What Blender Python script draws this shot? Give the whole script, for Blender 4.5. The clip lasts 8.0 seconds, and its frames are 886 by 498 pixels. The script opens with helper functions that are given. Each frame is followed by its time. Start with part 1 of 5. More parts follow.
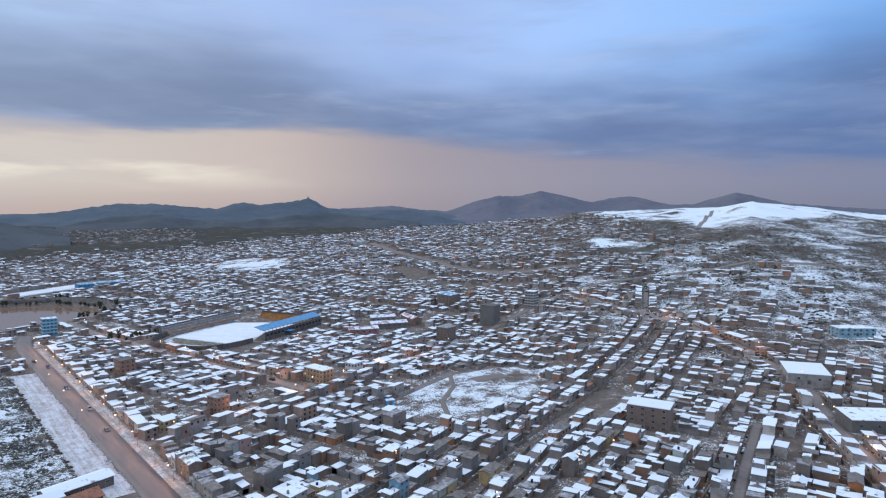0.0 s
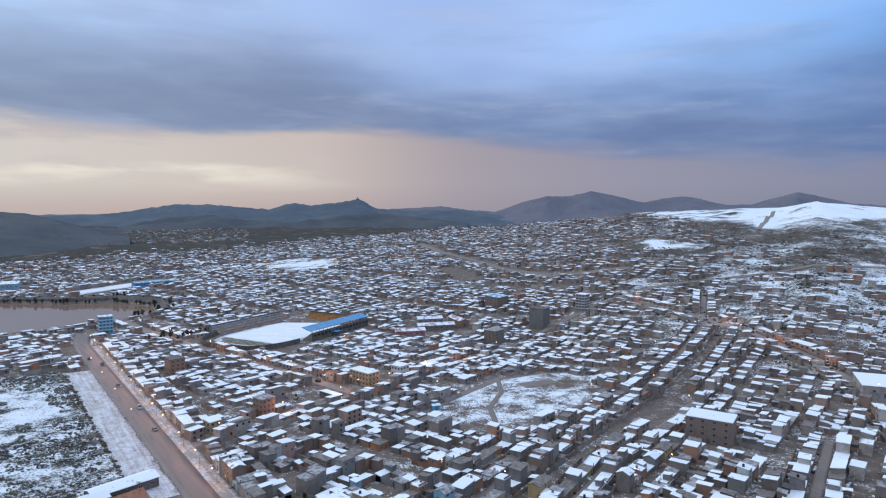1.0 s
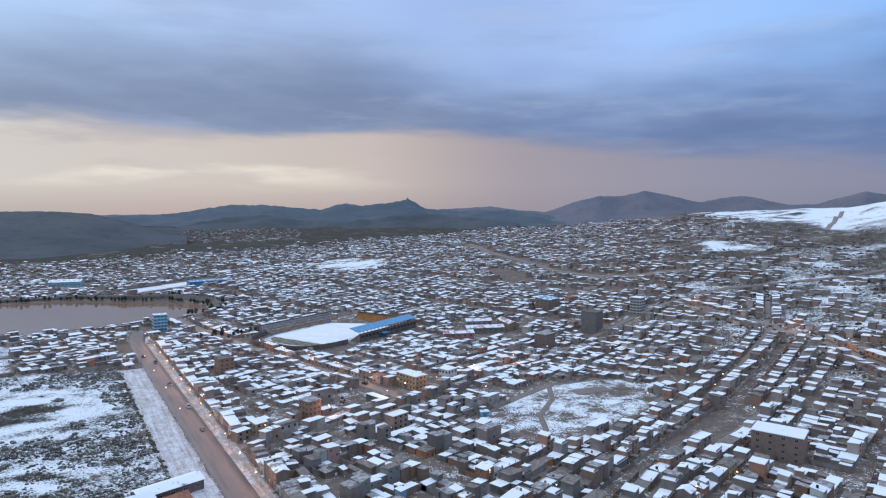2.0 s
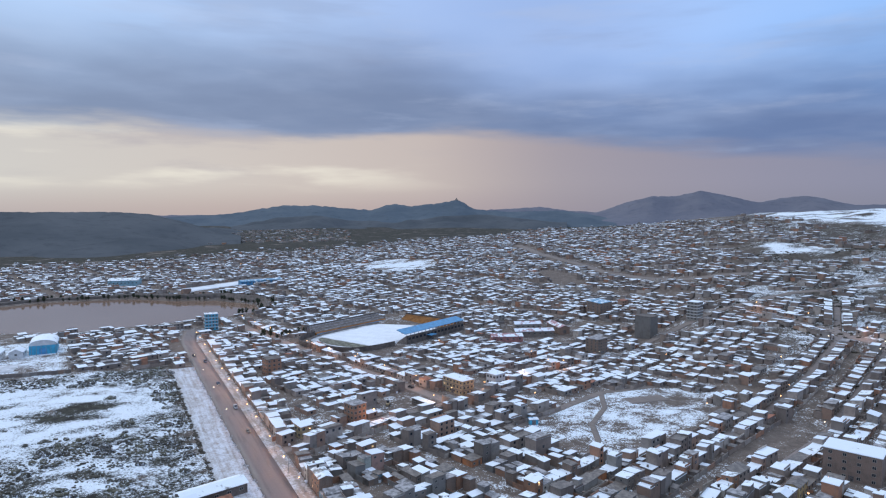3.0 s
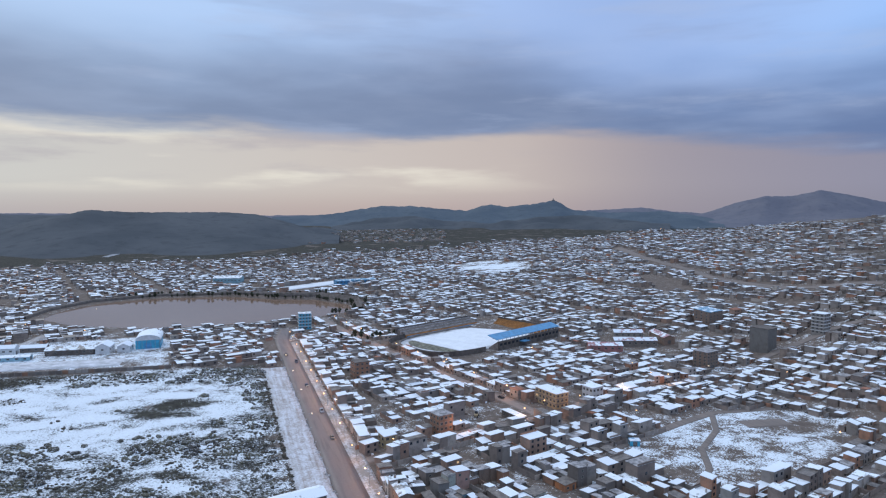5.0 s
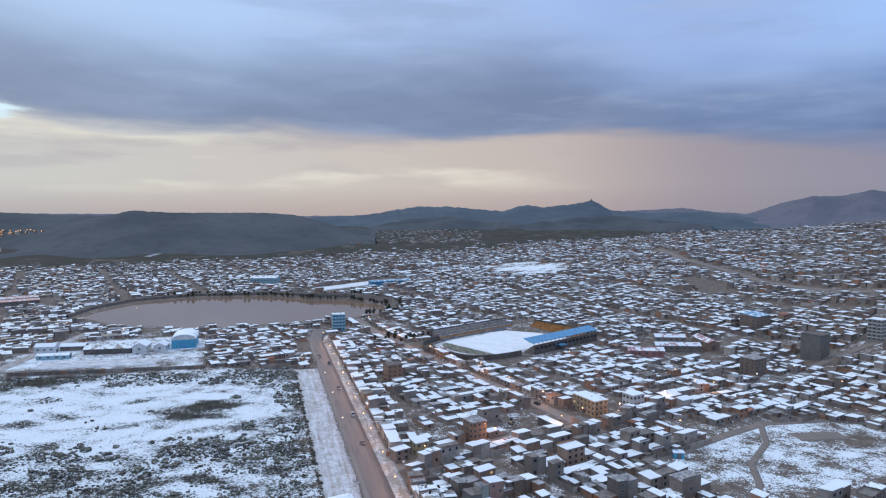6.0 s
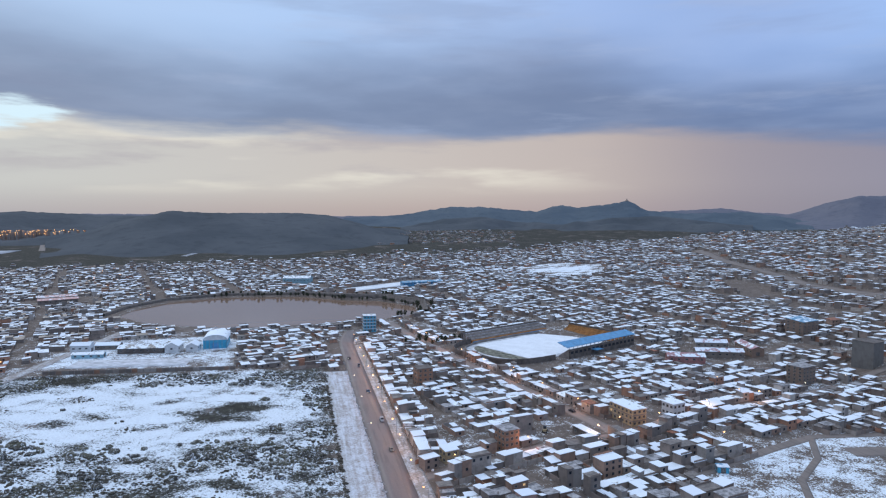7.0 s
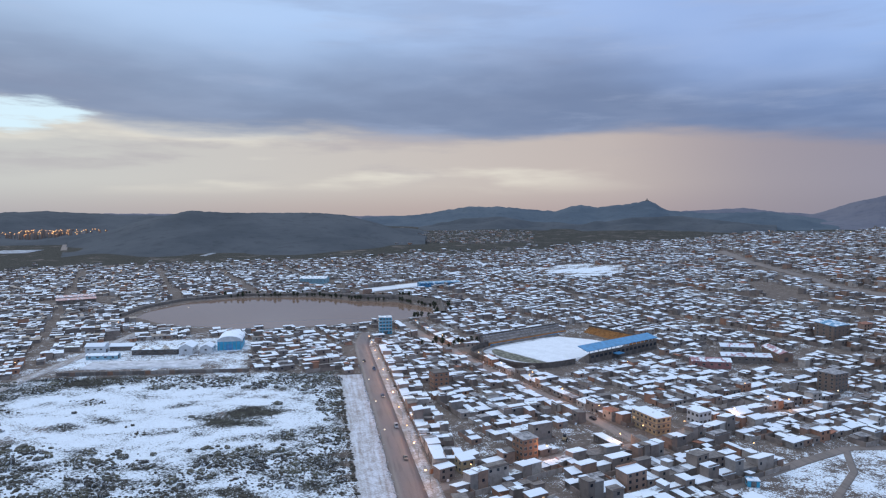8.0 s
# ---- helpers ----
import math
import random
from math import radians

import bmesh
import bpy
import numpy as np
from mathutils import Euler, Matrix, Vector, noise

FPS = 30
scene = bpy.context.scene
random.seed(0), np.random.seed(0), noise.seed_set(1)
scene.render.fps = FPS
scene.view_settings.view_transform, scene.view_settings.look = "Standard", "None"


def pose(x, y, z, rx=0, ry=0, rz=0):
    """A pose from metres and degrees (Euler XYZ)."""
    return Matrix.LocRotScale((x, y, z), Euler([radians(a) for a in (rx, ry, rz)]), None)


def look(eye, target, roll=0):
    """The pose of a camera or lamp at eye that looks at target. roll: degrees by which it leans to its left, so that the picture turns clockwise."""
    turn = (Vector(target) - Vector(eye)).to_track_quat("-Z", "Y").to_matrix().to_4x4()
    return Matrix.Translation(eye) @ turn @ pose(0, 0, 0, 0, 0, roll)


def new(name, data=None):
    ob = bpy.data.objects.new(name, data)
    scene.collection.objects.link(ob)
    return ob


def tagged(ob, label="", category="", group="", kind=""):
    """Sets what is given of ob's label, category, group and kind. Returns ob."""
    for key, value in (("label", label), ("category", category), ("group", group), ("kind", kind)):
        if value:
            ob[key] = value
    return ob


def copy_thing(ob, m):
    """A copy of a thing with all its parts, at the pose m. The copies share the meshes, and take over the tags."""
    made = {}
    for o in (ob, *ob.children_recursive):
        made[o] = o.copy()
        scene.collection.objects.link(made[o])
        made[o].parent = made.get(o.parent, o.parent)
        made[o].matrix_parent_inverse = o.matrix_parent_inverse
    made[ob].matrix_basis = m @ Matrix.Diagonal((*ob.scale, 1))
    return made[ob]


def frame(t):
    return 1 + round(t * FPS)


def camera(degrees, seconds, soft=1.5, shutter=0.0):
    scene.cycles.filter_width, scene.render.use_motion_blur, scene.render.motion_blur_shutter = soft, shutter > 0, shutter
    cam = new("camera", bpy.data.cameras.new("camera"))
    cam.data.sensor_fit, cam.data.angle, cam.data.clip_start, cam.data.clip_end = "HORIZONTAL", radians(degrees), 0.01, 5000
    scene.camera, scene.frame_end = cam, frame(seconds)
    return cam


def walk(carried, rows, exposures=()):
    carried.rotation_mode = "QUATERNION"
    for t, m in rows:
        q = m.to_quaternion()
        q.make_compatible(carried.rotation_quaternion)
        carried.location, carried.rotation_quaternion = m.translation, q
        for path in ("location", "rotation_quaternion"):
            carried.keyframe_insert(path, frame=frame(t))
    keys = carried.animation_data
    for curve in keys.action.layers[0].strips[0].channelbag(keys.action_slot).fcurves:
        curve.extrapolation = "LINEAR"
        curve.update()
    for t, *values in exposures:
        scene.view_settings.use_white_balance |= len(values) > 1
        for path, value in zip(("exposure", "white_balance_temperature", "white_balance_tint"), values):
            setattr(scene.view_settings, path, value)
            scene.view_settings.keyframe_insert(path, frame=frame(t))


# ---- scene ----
# ---- camera and its flight: t, x, y, z, yaw, pitch, roll ----
cam = camera(68.95, 8.0, soft=1.2)
ROWS = [
    (0.0, 0.00, 0.00, 115.00, 0.000, -4.082, 0.304),
    (0.5, -0.09, 5.05, 114.90, 2.141, -4.067, 0.282),
    (1.0, -0.01, 10.32, 114.81, 4.292, -4.061, 0.252),
    (1.5, -0.13, 15.48, 114.73, 6.513, -4.065, 0.210),
    (3.0, -1.65, 29.84, 114.61, 13.038, -4.025, 0.115),
    (3.5, -2.11, 34.67, 114.54, 15.257, -4.012, 0.095),
    (4.0, -2.92, 39.56, 114.50, 17.456, -3.997, 0.142),
    (4.5, -3.66, 44.43, 114.50, 19.657, -3.999, 0.101),
    (5.0, -4.66, 49.29, 114.43, 21.543, -3.988, 0.087),
    (6.5, -8.96, 63.54, 113.92, 26.238, -3.923, 0.020),
    (7.0, -10.78, 68.07, 113.97, 27.710, -3.917, 0.026),
    (7.5, -12.75, 72.72, 114.03, 29.052, -3.925, 0.030),
    (8.0, -14.76, 77.64, 114.13, 29.324, -3.942, 0.000),
]


def eye_pose(x, y, z, yaw, pitch, roll):
    return pose(x, y, z, 0, 0, yaw) @ pose(0, 0, 0, 90 + pitch, 0, 0) @ pose(0, 0, 0, 0, 0, roll)


walk(cam, [(t, eye_pose(*row)) for t, *row in ROWS], exposures=[(0.0, 0.07, 6350, 9), (3.0, 0.03, 6320, 9), (8.0, -0.06, 6260, 9)])


# ---- sky, sun and exposure ----
world = bpy.data.worlds.new("world")
scene.world = world
world.use_nodes = True
WT = world.node_tree
WT.nodes.clear()


def wmath(op, a, b=None, clamp=False):
    n = WT.nodes.new("ShaderNodeMath")
    n.operation = op
    n.use_clamp = clamp
    for i, v in enumerate((a, b)):
        if v is None:
            continue
        if isinstance(v, (int, float)):
            n.inputs[i].default_value = v
        else:
            WT.links.new(v, n.inputs[i])
    return n.outputs[0]


def wramp(value, stops, smooth=True):
    n = WT.nodes.new("ShaderNodeValToRGB")
    n.color_ramp.interpolation = "B_SPLINE" if smooth else "LINEAR"
    while len(n.color_ramp.elements) < len(stops):
        n.color_ramp.elements.new(0.5)
    for e, (p, c) in zip(n.color_ramp.elements, stops):
        e.position, e.color = p, (*c, 1)
    WT.links.new(value, n.inputs[0])
    return n.outputs[0]


def wstep(value, lo, hi):
    n = WT.nodes.new("ShaderNodeMapRange")
    n.interpolation_type = "SMOOTHSTEP"
    n.inputs[1].default_value, n.inputs[2].default_value = lo, hi
    WT.links.new(value, n.inputs[0])
    return n.outputs[0]


def wmix(fac, a, b):
    n = WT.nodes.new("ShaderNodeMix")
    n.data_type = "RGBA"
    for i, v in ((0, fac), (6, a), (7, b)):
        if isinstance(v, tuple):
            n.inputs[i].default_value = (*v, 1)
        elif isinstance(v, (int, float)):
            n.inputs[i].default_value = v
        else:
            WT.links.new(v, n.inputs[i])
    return n.outputs[2]


def wnoise(vec, scale, detail=4.0, rough=0.5):
    n = WT.nodes.new("ShaderNodeTexNoise")
    n.inputs["Scale"].default_value, n.inputs["Detail"].default_value = scale, detail
    n.inputs["Roughness"].default_value = rough
    WT.links.new(vec, n.inputs["Vector"])
    return n.outputs["Fac"]


tc = WT.nodes.new("ShaderNodeTexCoord")
sep = WT.nodes.new("ShaderNodeSeparateXYZ")
WT.links.new(tc.outputs["Generated"], sep.inputs[0])
DX, DY, DZ = sep.outputs
HEIGHT = wmath("MULTIPLY", wmath("ARCSINE", DZ), 180 / math.pi)          # degrees over the horizon
SIDE = wmath("MULTIPLY", wmath("ARCTAN2", DX, DY), 180 / math.pi)        # degrees to the right of +y
# the cloud deck seen in perspective
deck = WT.nodes.new("ShaderNodeCombineXYZ")
lift = wmath("ADD", wmath("MAXIMUM", DZ, 0.0), 0.10)
WT.links.new(wmath("DIVIDE", DX, lift), deck.inputs[0])
WT.links.new(wmath("DIVIDE", DY, lift), deck.inputs[1])
# streaks that lie level along the horizon
level = WT.nodes.new("ShaderNodeCombineXYZ")
WT.links.new(wmath("MULTIPLY", SIDE, 0.035), level.inputs[0])
WT.links.new(wmath("MULTIPLY", HEIGHT, 0.22), level.inputs[1])
big = wnoise(deck.outputs[0], 0.55, 3.0, 0.5)
fine = wnoise(deck.outputs[0], 1.3, 4.0, 0.5)
streak = wnoise(level.outputs[0], 1.3, 5.0, 0.5)
drift = WT.nodes.new("ShaderNodeVectorMath")
drift.operation = "ADD"
drift.inputs[1].default_value = (7.3, 2.1, 0.0)
WT.links.new(level.outputs[0], drift.inputs[0])
veil = wnoise(drift.outputs[0], 1.9, 6.0, 0.58)
lumps = wnoise(drift.outputs[0], 0.9, 5.0, 0.55)

side01 = wmath("DIVIDE", wmath("ADD", SIDE, 70), 110, True)              # 0 at -70 degrees, 1 at +40
# the open band under the deck: cream in the west, mauve grey in the east
low = wramp(side01, [(0.0, (0.56, 0.56, 0.53)), (0.25, (0.60, 0.55, 0.50)), (0.50, (0.56, 0.46, 0.41)), (0.61, (0.315, 0.275, 0.315)), (0.76, (0.28, 0.265, 0.345)), (1.0, (0.165, 0.195, 0.31))])
rim = wramp(side01, [(0.0, (0.40, 0.39, 0.42)), (0.3, (0.47, 0.37, 0.34)), (0.5, (0.43, 0.34, 0.34)), (0.61, (0.285, 0.25, 0.30)), (0.76, (0.23, 0.225, 0.29)), (1.0, (0.15, 0.17, 0.26))])
band = wmix(wstep(HEIGHT, -1.0, 2.2), rim, low)
west = wstep(SIDE, -6, -28)
band = wmix(wmath("MULTIPLY", wmath("MULTIPLY", wstep(veil, 0.46, 0.66), wmath("MULTIPLY", west, wstep(HEIGHT, 1.2, 4.0))), 0.62), band, (0.43, 0.385, 0.40))
wisps = wmath("MULTIPLY", wmath("MULTIPLY", wstep(streak, 0.53, 0.66), west), wstep(HEIGHT, 0.6, 2.4))
band = wmix(wmath("MULTIPLY", wisps, 0.75), band, (0.82, 0.76, 0.64))
# the deck: dark below, lighter above, bluer to the east
under = wramp(side01, [(0.0, (0.25, 0.30, 0.41)), (0.5, (0.175, 0.225, 0.36)), (0.8, (0.125, 0.185, 0.36)), (1.0, (0.105, 0.17, 0.35))])
above = wramp(side01, [(0.0, (0.46, 0.60, 0.80)), (0.3, (0.45, 0.61, 0.90)), (0.4, (0.42, 0.57, 0.86)), (0.50, (0.37, 0.50, 0.80)), (0.62, (0.30, 0.42, 0.71)), (0.72, (0.40, 0.57, 0.92)), (0.85, (0.25, 0.48, 0.90)), (1.0, (0.15, 0.34, 0.72))])
dome = wramp(side01, [(0.0, (0.78,) * 3), (0.18, (0.56,) * 3), (0.28, (0.52,) * 3), (0.41, (0.66,) * 3), (0.49, (0.64,) * 3), (0.57, (0.48,) * 3), (0.7, (0.45,) * 3), (1.0, (0.56,) * 3)])
tops = wmath("SUBTRACT", HEIGHT, wmath("MULTIPLY", dome, 20.0))
tops = wmath("ADD", tops, wmath("MULTIPLY", wmath("SUBTRACT", big, 0.5), 9))
tops = wmath("ADD", tops, wmath("MULTIPLY", wmath("SUBTRACT", fine, 0.5), 3))
cloud = wmix(wstep(tops, -4.5, 4.5), under, above)
cloud = wmix(wmath("MULTIPLY", wstep(fine, 0.35, 0.75), 0.12), cloud, (0.55, 0.60, 0.74))
cloud = wmix(wmath("MULTIPLY", wstep(lumps, 0.50, 0.68), 0.34), cloud, (0.225, 0.255, 0.37))
cloud = wmix(wmath("MULTIPLY", wstep(veil, 0.52, 0.70), 0.26), cloud, (0.44, 0.50, 0.66))
# ragged lower edge of the deck, dropping to the east
edge = wramp(side01, [(0.0, (0.88,) * 3), (0.08, (0.78,) * 3), (0.18, (0.64,) * 3), (0.30, (0.66,) * 3), (0.38, (0.60,) * 3), (0.42, (0.50,) * 3), (0.47, (0.63,) * 3), (0.60, (0.60,) * 3), (0.73, (0.45,) * 3), (0.85, (0.36,) * 3), (1.0, (0.26,) * 3)])
edge = wmath("MULTIPLY", edge, 10.0)
ragged = wmath("ADD", HEIGHT, wmath("MULTIPLY", wmath("SUBTRACT", streak, 0.5), 3.6))
ragged = wmath("ADD", ragged, wmath("MULTIPLY", wmath("SUBTRACT", veil, 0.5), 2.0))
cover = wstep(wmath("SUBTRACT", ragged, edge), -0.9, 0.7)
sky_tex = WT.nodes.new("ShaderNodeTexSky")
sky_tex.sky_type = "NISHITA"
sky_tex.sun_disc = False
sky_tex.sun_elevation, sky_tex.sun_rotation = radians(32), radians(-62)
sky_tex.altitude = 3800
both = wmix(cover, band, cloud)
# a clear gap low in the west
gx = wmath("DIVIDE", wmath("ADD", SIDE, 68), 11)
gy = wmath("DIVIDE", wmath("SUBTRACT", HEIGHT, 6.9), 1.5)
gap = wmath("ADD", wmath("MULTIPLY", gx, gx), wmath("MULTIPLY", gy, gy))
gap = wmath("ADD", gap, wmath("MULTIPLY", wmath("SUBTRACT", veil, 0.5), 4.5))
both = wmix(wstep(gap, 1.15, 0.55), both, (0.70, 0.86, 0.93))
# overhead the overcast is brighter than along the horizon
zen = wmix(wstep(HEIGHT, 16, 45), both, (0.78, 0.915, 1.14))
clear = WT.nodes.new("ShaderNodeBackground")
clear.inputs[1].default_value = 0.05
WT.links.new(sky_tex.outputs[0], clear.inputs[0])
decks = WT.nodes.new("ShaderNodeBackground")
decks.inputs[1].default_value = 1.12
WT.links.new(zen, decks.inputs[0])
added = WT.nodes.new("ShaderNodeMixShader")
added.inputs[0].default_value = 0.93
WT.links.new(clear.outputs[0], added.inputs[1])
WT.links.new(decks.outputs[0], added.inputs[2])
wout = WT.nodes.new("ShaderNodeOutputWorld")
WT.links.new(added.outputs[0], wout.inputs[0])

sun = new("sun", bpy.data.lights.new("sun", "SUN"))
sun.data.energy, sun.data.angle, sun.data.color = 0.6, radians(18), (1.0, 0.93, 0.86)
sun.matrix_world = look((0, 0, 500), (400, -215, 216))


# ---- materials ----
def mat_nodes(name):
    m = bpy.data.materials.new(name)
    m.use_nodes = True
    t = m.node_tree
    b = t.nodes["Principled BSDF"]
    return m, t, b


def link(t, a, b):
    t.links.new(a, b)


def tex_noise(t, scale, detail=5.0, rough=0.55, vec=None, dist=0.0):
    n = t.nodes.new("ShaderNodeTexNoise")
    n.inputs["Scale"].default_value, n.inputs["Detail"].default_value = scale, detail
    n.inputs["Roughness"].default_value, n.inputs["Distortion"].default_value = rough, dist
    if vec is not None:
        link(t, vec, n.inputs["Vector"])
    return n.outputs["Fac"]


def position(t, scale=(1, 1, 1), rot=0.0):
    g = t.nodes.new("ShaderNodeNewGeometry")
    r, m = t.nodes.new("ShaderNodeMapping"), t.nodes.new("ShaderNodeMapping")
    r.inputs["Rotation"].default_value = (0, 0, rot)
    m.inputs["Scale"].default_value = scale
    link(t, g.outputs["Position"], r.inputs["Vector"])
    link(t, r.outputs[0], m.inputs["Vector"])
    return m.outputs[0]


def local(t):
    return t.nodes.new("ShaderNodeTexCoord").outputs["Object"]


def step(t, v, lo, hi, a=0.0, b=1.0):
    n = t.nodes.new("ShaderNodeMapRange")
    n.interpolation_type = "SMOOTHSTEP"
    for i, x in enumerate((lo, hi, a, b)):
        n.inputs[i + 1].default_value = x
    link(t, v, n.inputs[0])
    return n.outputs[0]


def calc(t, op, a, b=None, clamp=False):
    n = t.nodes.new("ShaderNodeMath")
    n.operation = op
    n.use_clamp = clamp
    for i, v in enumerate((a, b)):
        if v is None:
            continue
        if isinstance(v, (int, float)):
            n.inputs[i].default_value = v
        else:
            link(t, v, n.inputs[i])
    return n.outputs[0]


def blend(t, fac, a, b, mode="MIX"):
    n = t.nodes.new("ShaderNodeMix")
    n.data_type, n.blend_type = "RGBA", mode
    for i, v in ((0, fac), (6, a), (7, b)):
        if isinstance(v, tuple):
            n.inputs[i].default_value = (*v, 1)
        elif isinstance(v, (int, float)):
            n.inputs[i].default_value = v
        else:
            link(t, v, n.inputs[i])
    return n.outputs[2]


def blend_value(t, fac, a, b):
    n = t.nodes.new("ShaderNodeMix")
    for i, v in ((0, fac), (2, a), (3, b)):
        link(t, v, n.inputs[i])
    return n.outputs[0]


def ramp(t, value, stops, flat=False):
    n = t.nodes.new("ShaderNodeValToRGB")
    n.color_ramp.interpolation = "CONSTANT" if flat else "LINEAR"
    while len(n.color_ramp.elements) < len(stops):
        n.color_ramp.elements.new(0.5)
    for e, (p, c) in zip(n.color_ramp.elements, stops):
        e.position, e.color = p, (*c, 1)
    link(t, value, n.inputs[0])
    return n.outputs[0]


def bump(t, b, height, strength=0.5, dist=0.05):
    n = t.nodes.new("ShaderNodeBump")
    n.inputs["Strength"].default_value, n.inputs["Distance"].default_value = strength, dist
    link(t, height, n.inputs["Height"])
    link(t, n.outputs[0], b.inputs["Normal"])


def chance(t, kind="object"):
    if kind == "island":
        return t.nodes.new("ShaderNodeNewGeometry").outputs["Random Per Island"]
    return t.nodes.new("ShaderNodeObjectInfo").outputs["Random"]


SNOW = (0.85, 0.91, 0.97)


def plain(name, colour, rough=0.7, metal=0.0, vary=0.25, scale=1.5, emit=None, power=0.0):
    """One material with grain and blotches."""
    m, t, b = mat_nodes(name)
    p = position(t)
    n1, n2 = tex_noise(t, scale, 4, 0.6, p), tex_noise(t, scale * 9, 3, 0.6, p)
    dark = tuple(c * (1 - vary) for c in colour)
    lite = tuple(min(1, c * (1 + vary)) for c in colour)
    c = blend(t, step(t, n1, 0.3, 0.7), dark, lite)
    c = blend(t, calc(t, "MULTIPLY", step(t, n2, 0.4, 0.75), 0.3), c, tuple(x * 0.6 for x in colour))
    link(t, c, b.inputs["Base Color"])
    b.inputs["Roughness"].default_value, b.inputs["Metallic"].default_value = rough, metal
    bump(t, b, n2, 0.3, 0.04)
    if emit:
        b.inputs["Emission Color"].default_value = (*emit, 1)
        b.inputs["Emission Strength"].default_value = power
    return m


def walls(name, stops, kind="object", brick=False):
    """House walls: a colour for each house, stains, rain streaks, courses of brick."""
    m, t, b = mat_nodes(name)
    p = position(t)
    c = ramp(t, chance(t, kind), stops, flat=True)
    blot = tex_noise(t, 0.35, 4, 0.6, p)
    c = blend(t, calc(t, "MULTIPLY", step(t, blot, 0.42, 0.7), 0.45), c, (0.10, 0.085, 0.075))
    streak = tex_noise(t, 1.0, 3, 0.6, position(t, (2.5, 2.5, 0.25)))
    c = blend(t, calc(t, "MULTIPLY", step(t, streak, 0.5, 0.75), 0.35), c, (0.26, 0.24, 0.22))
    if brick:
        w = t.nodes.new("ShaderNodeTexWave")
        w.wave_type, w.bands_direction = "BANDS", "Z"
        w.inputs["Scale"].default_value = 1.6
        w.inputs["Distortion"].default_value = 0.4
        link(t, p, w.inputs["Vector"])
        c = blend(t, calc(t, "MULTIPLY", step(t, w.outputs["Fac"], 0.0, 0.25, 1, 0), 0.35), c, (0.30, 0.27, 0.24))
    link(t, c, b.inputs["Base Color"])
    b.inputs["Roughness"].default_value = 0.9
    bump(t, b, blot, 0.4, 0.08)
    return m


def snow_roof(name, kind="object", bare=(0.20, 0.19, 0.18), at=0.66):
    """Fresh snow on sheet metal: thin patches, ribs showing through, no two roofs alike."""
    m, t, b = mat_nodes(name)
    p = position(t)
    rnd = chance(t, kind)
    patch = tex_noise(t, 0.28, 5, 0.6, p)
    thin = calc(t, "ADD", patch, calc(t, "MULTIPLY", calc(t, "POWER", rnd, 4.0), 0.22))
    mask = step(t, thin, at, at + 0.14)
    w = t.nodes.new("ShaderNodeTexWave")
    w.inputs["Scale"].default_value = 1.1
    w.inputs["Distortion"].default_value = 1.0
    link(t, position(t, (1, 1, 1), radians(34)), w.inputs["Vector"])
    tint = blend(t, rnd, (0.76, 0.81, 0.89), SNOW)
    tint = blend(t, calc(t, "MULTIPLY", step(t, w.outputs["Fac"], 0.55, 1.0), 0.16), tint, (0.50, 0.55, 0.64))
    tint = blend(t, calc(t, "MULTIPLY", step(t, tex_noise(t, 1.1, 5, 0.65, p), 0.55, 0.8), 0.18), tint, (0.46, 0.47, 0.52))
    link(t, blend(t, mask, tint, bare), b.inputs["Base Color"])
    link(t, step(t, mask, 0, 1, 0.75, 0.5), b.inputs["Roughness"])
    bump(t, b, tex_noise(t, 2.2, 4, 0.6, p), 0.35, 0.06)
    return m


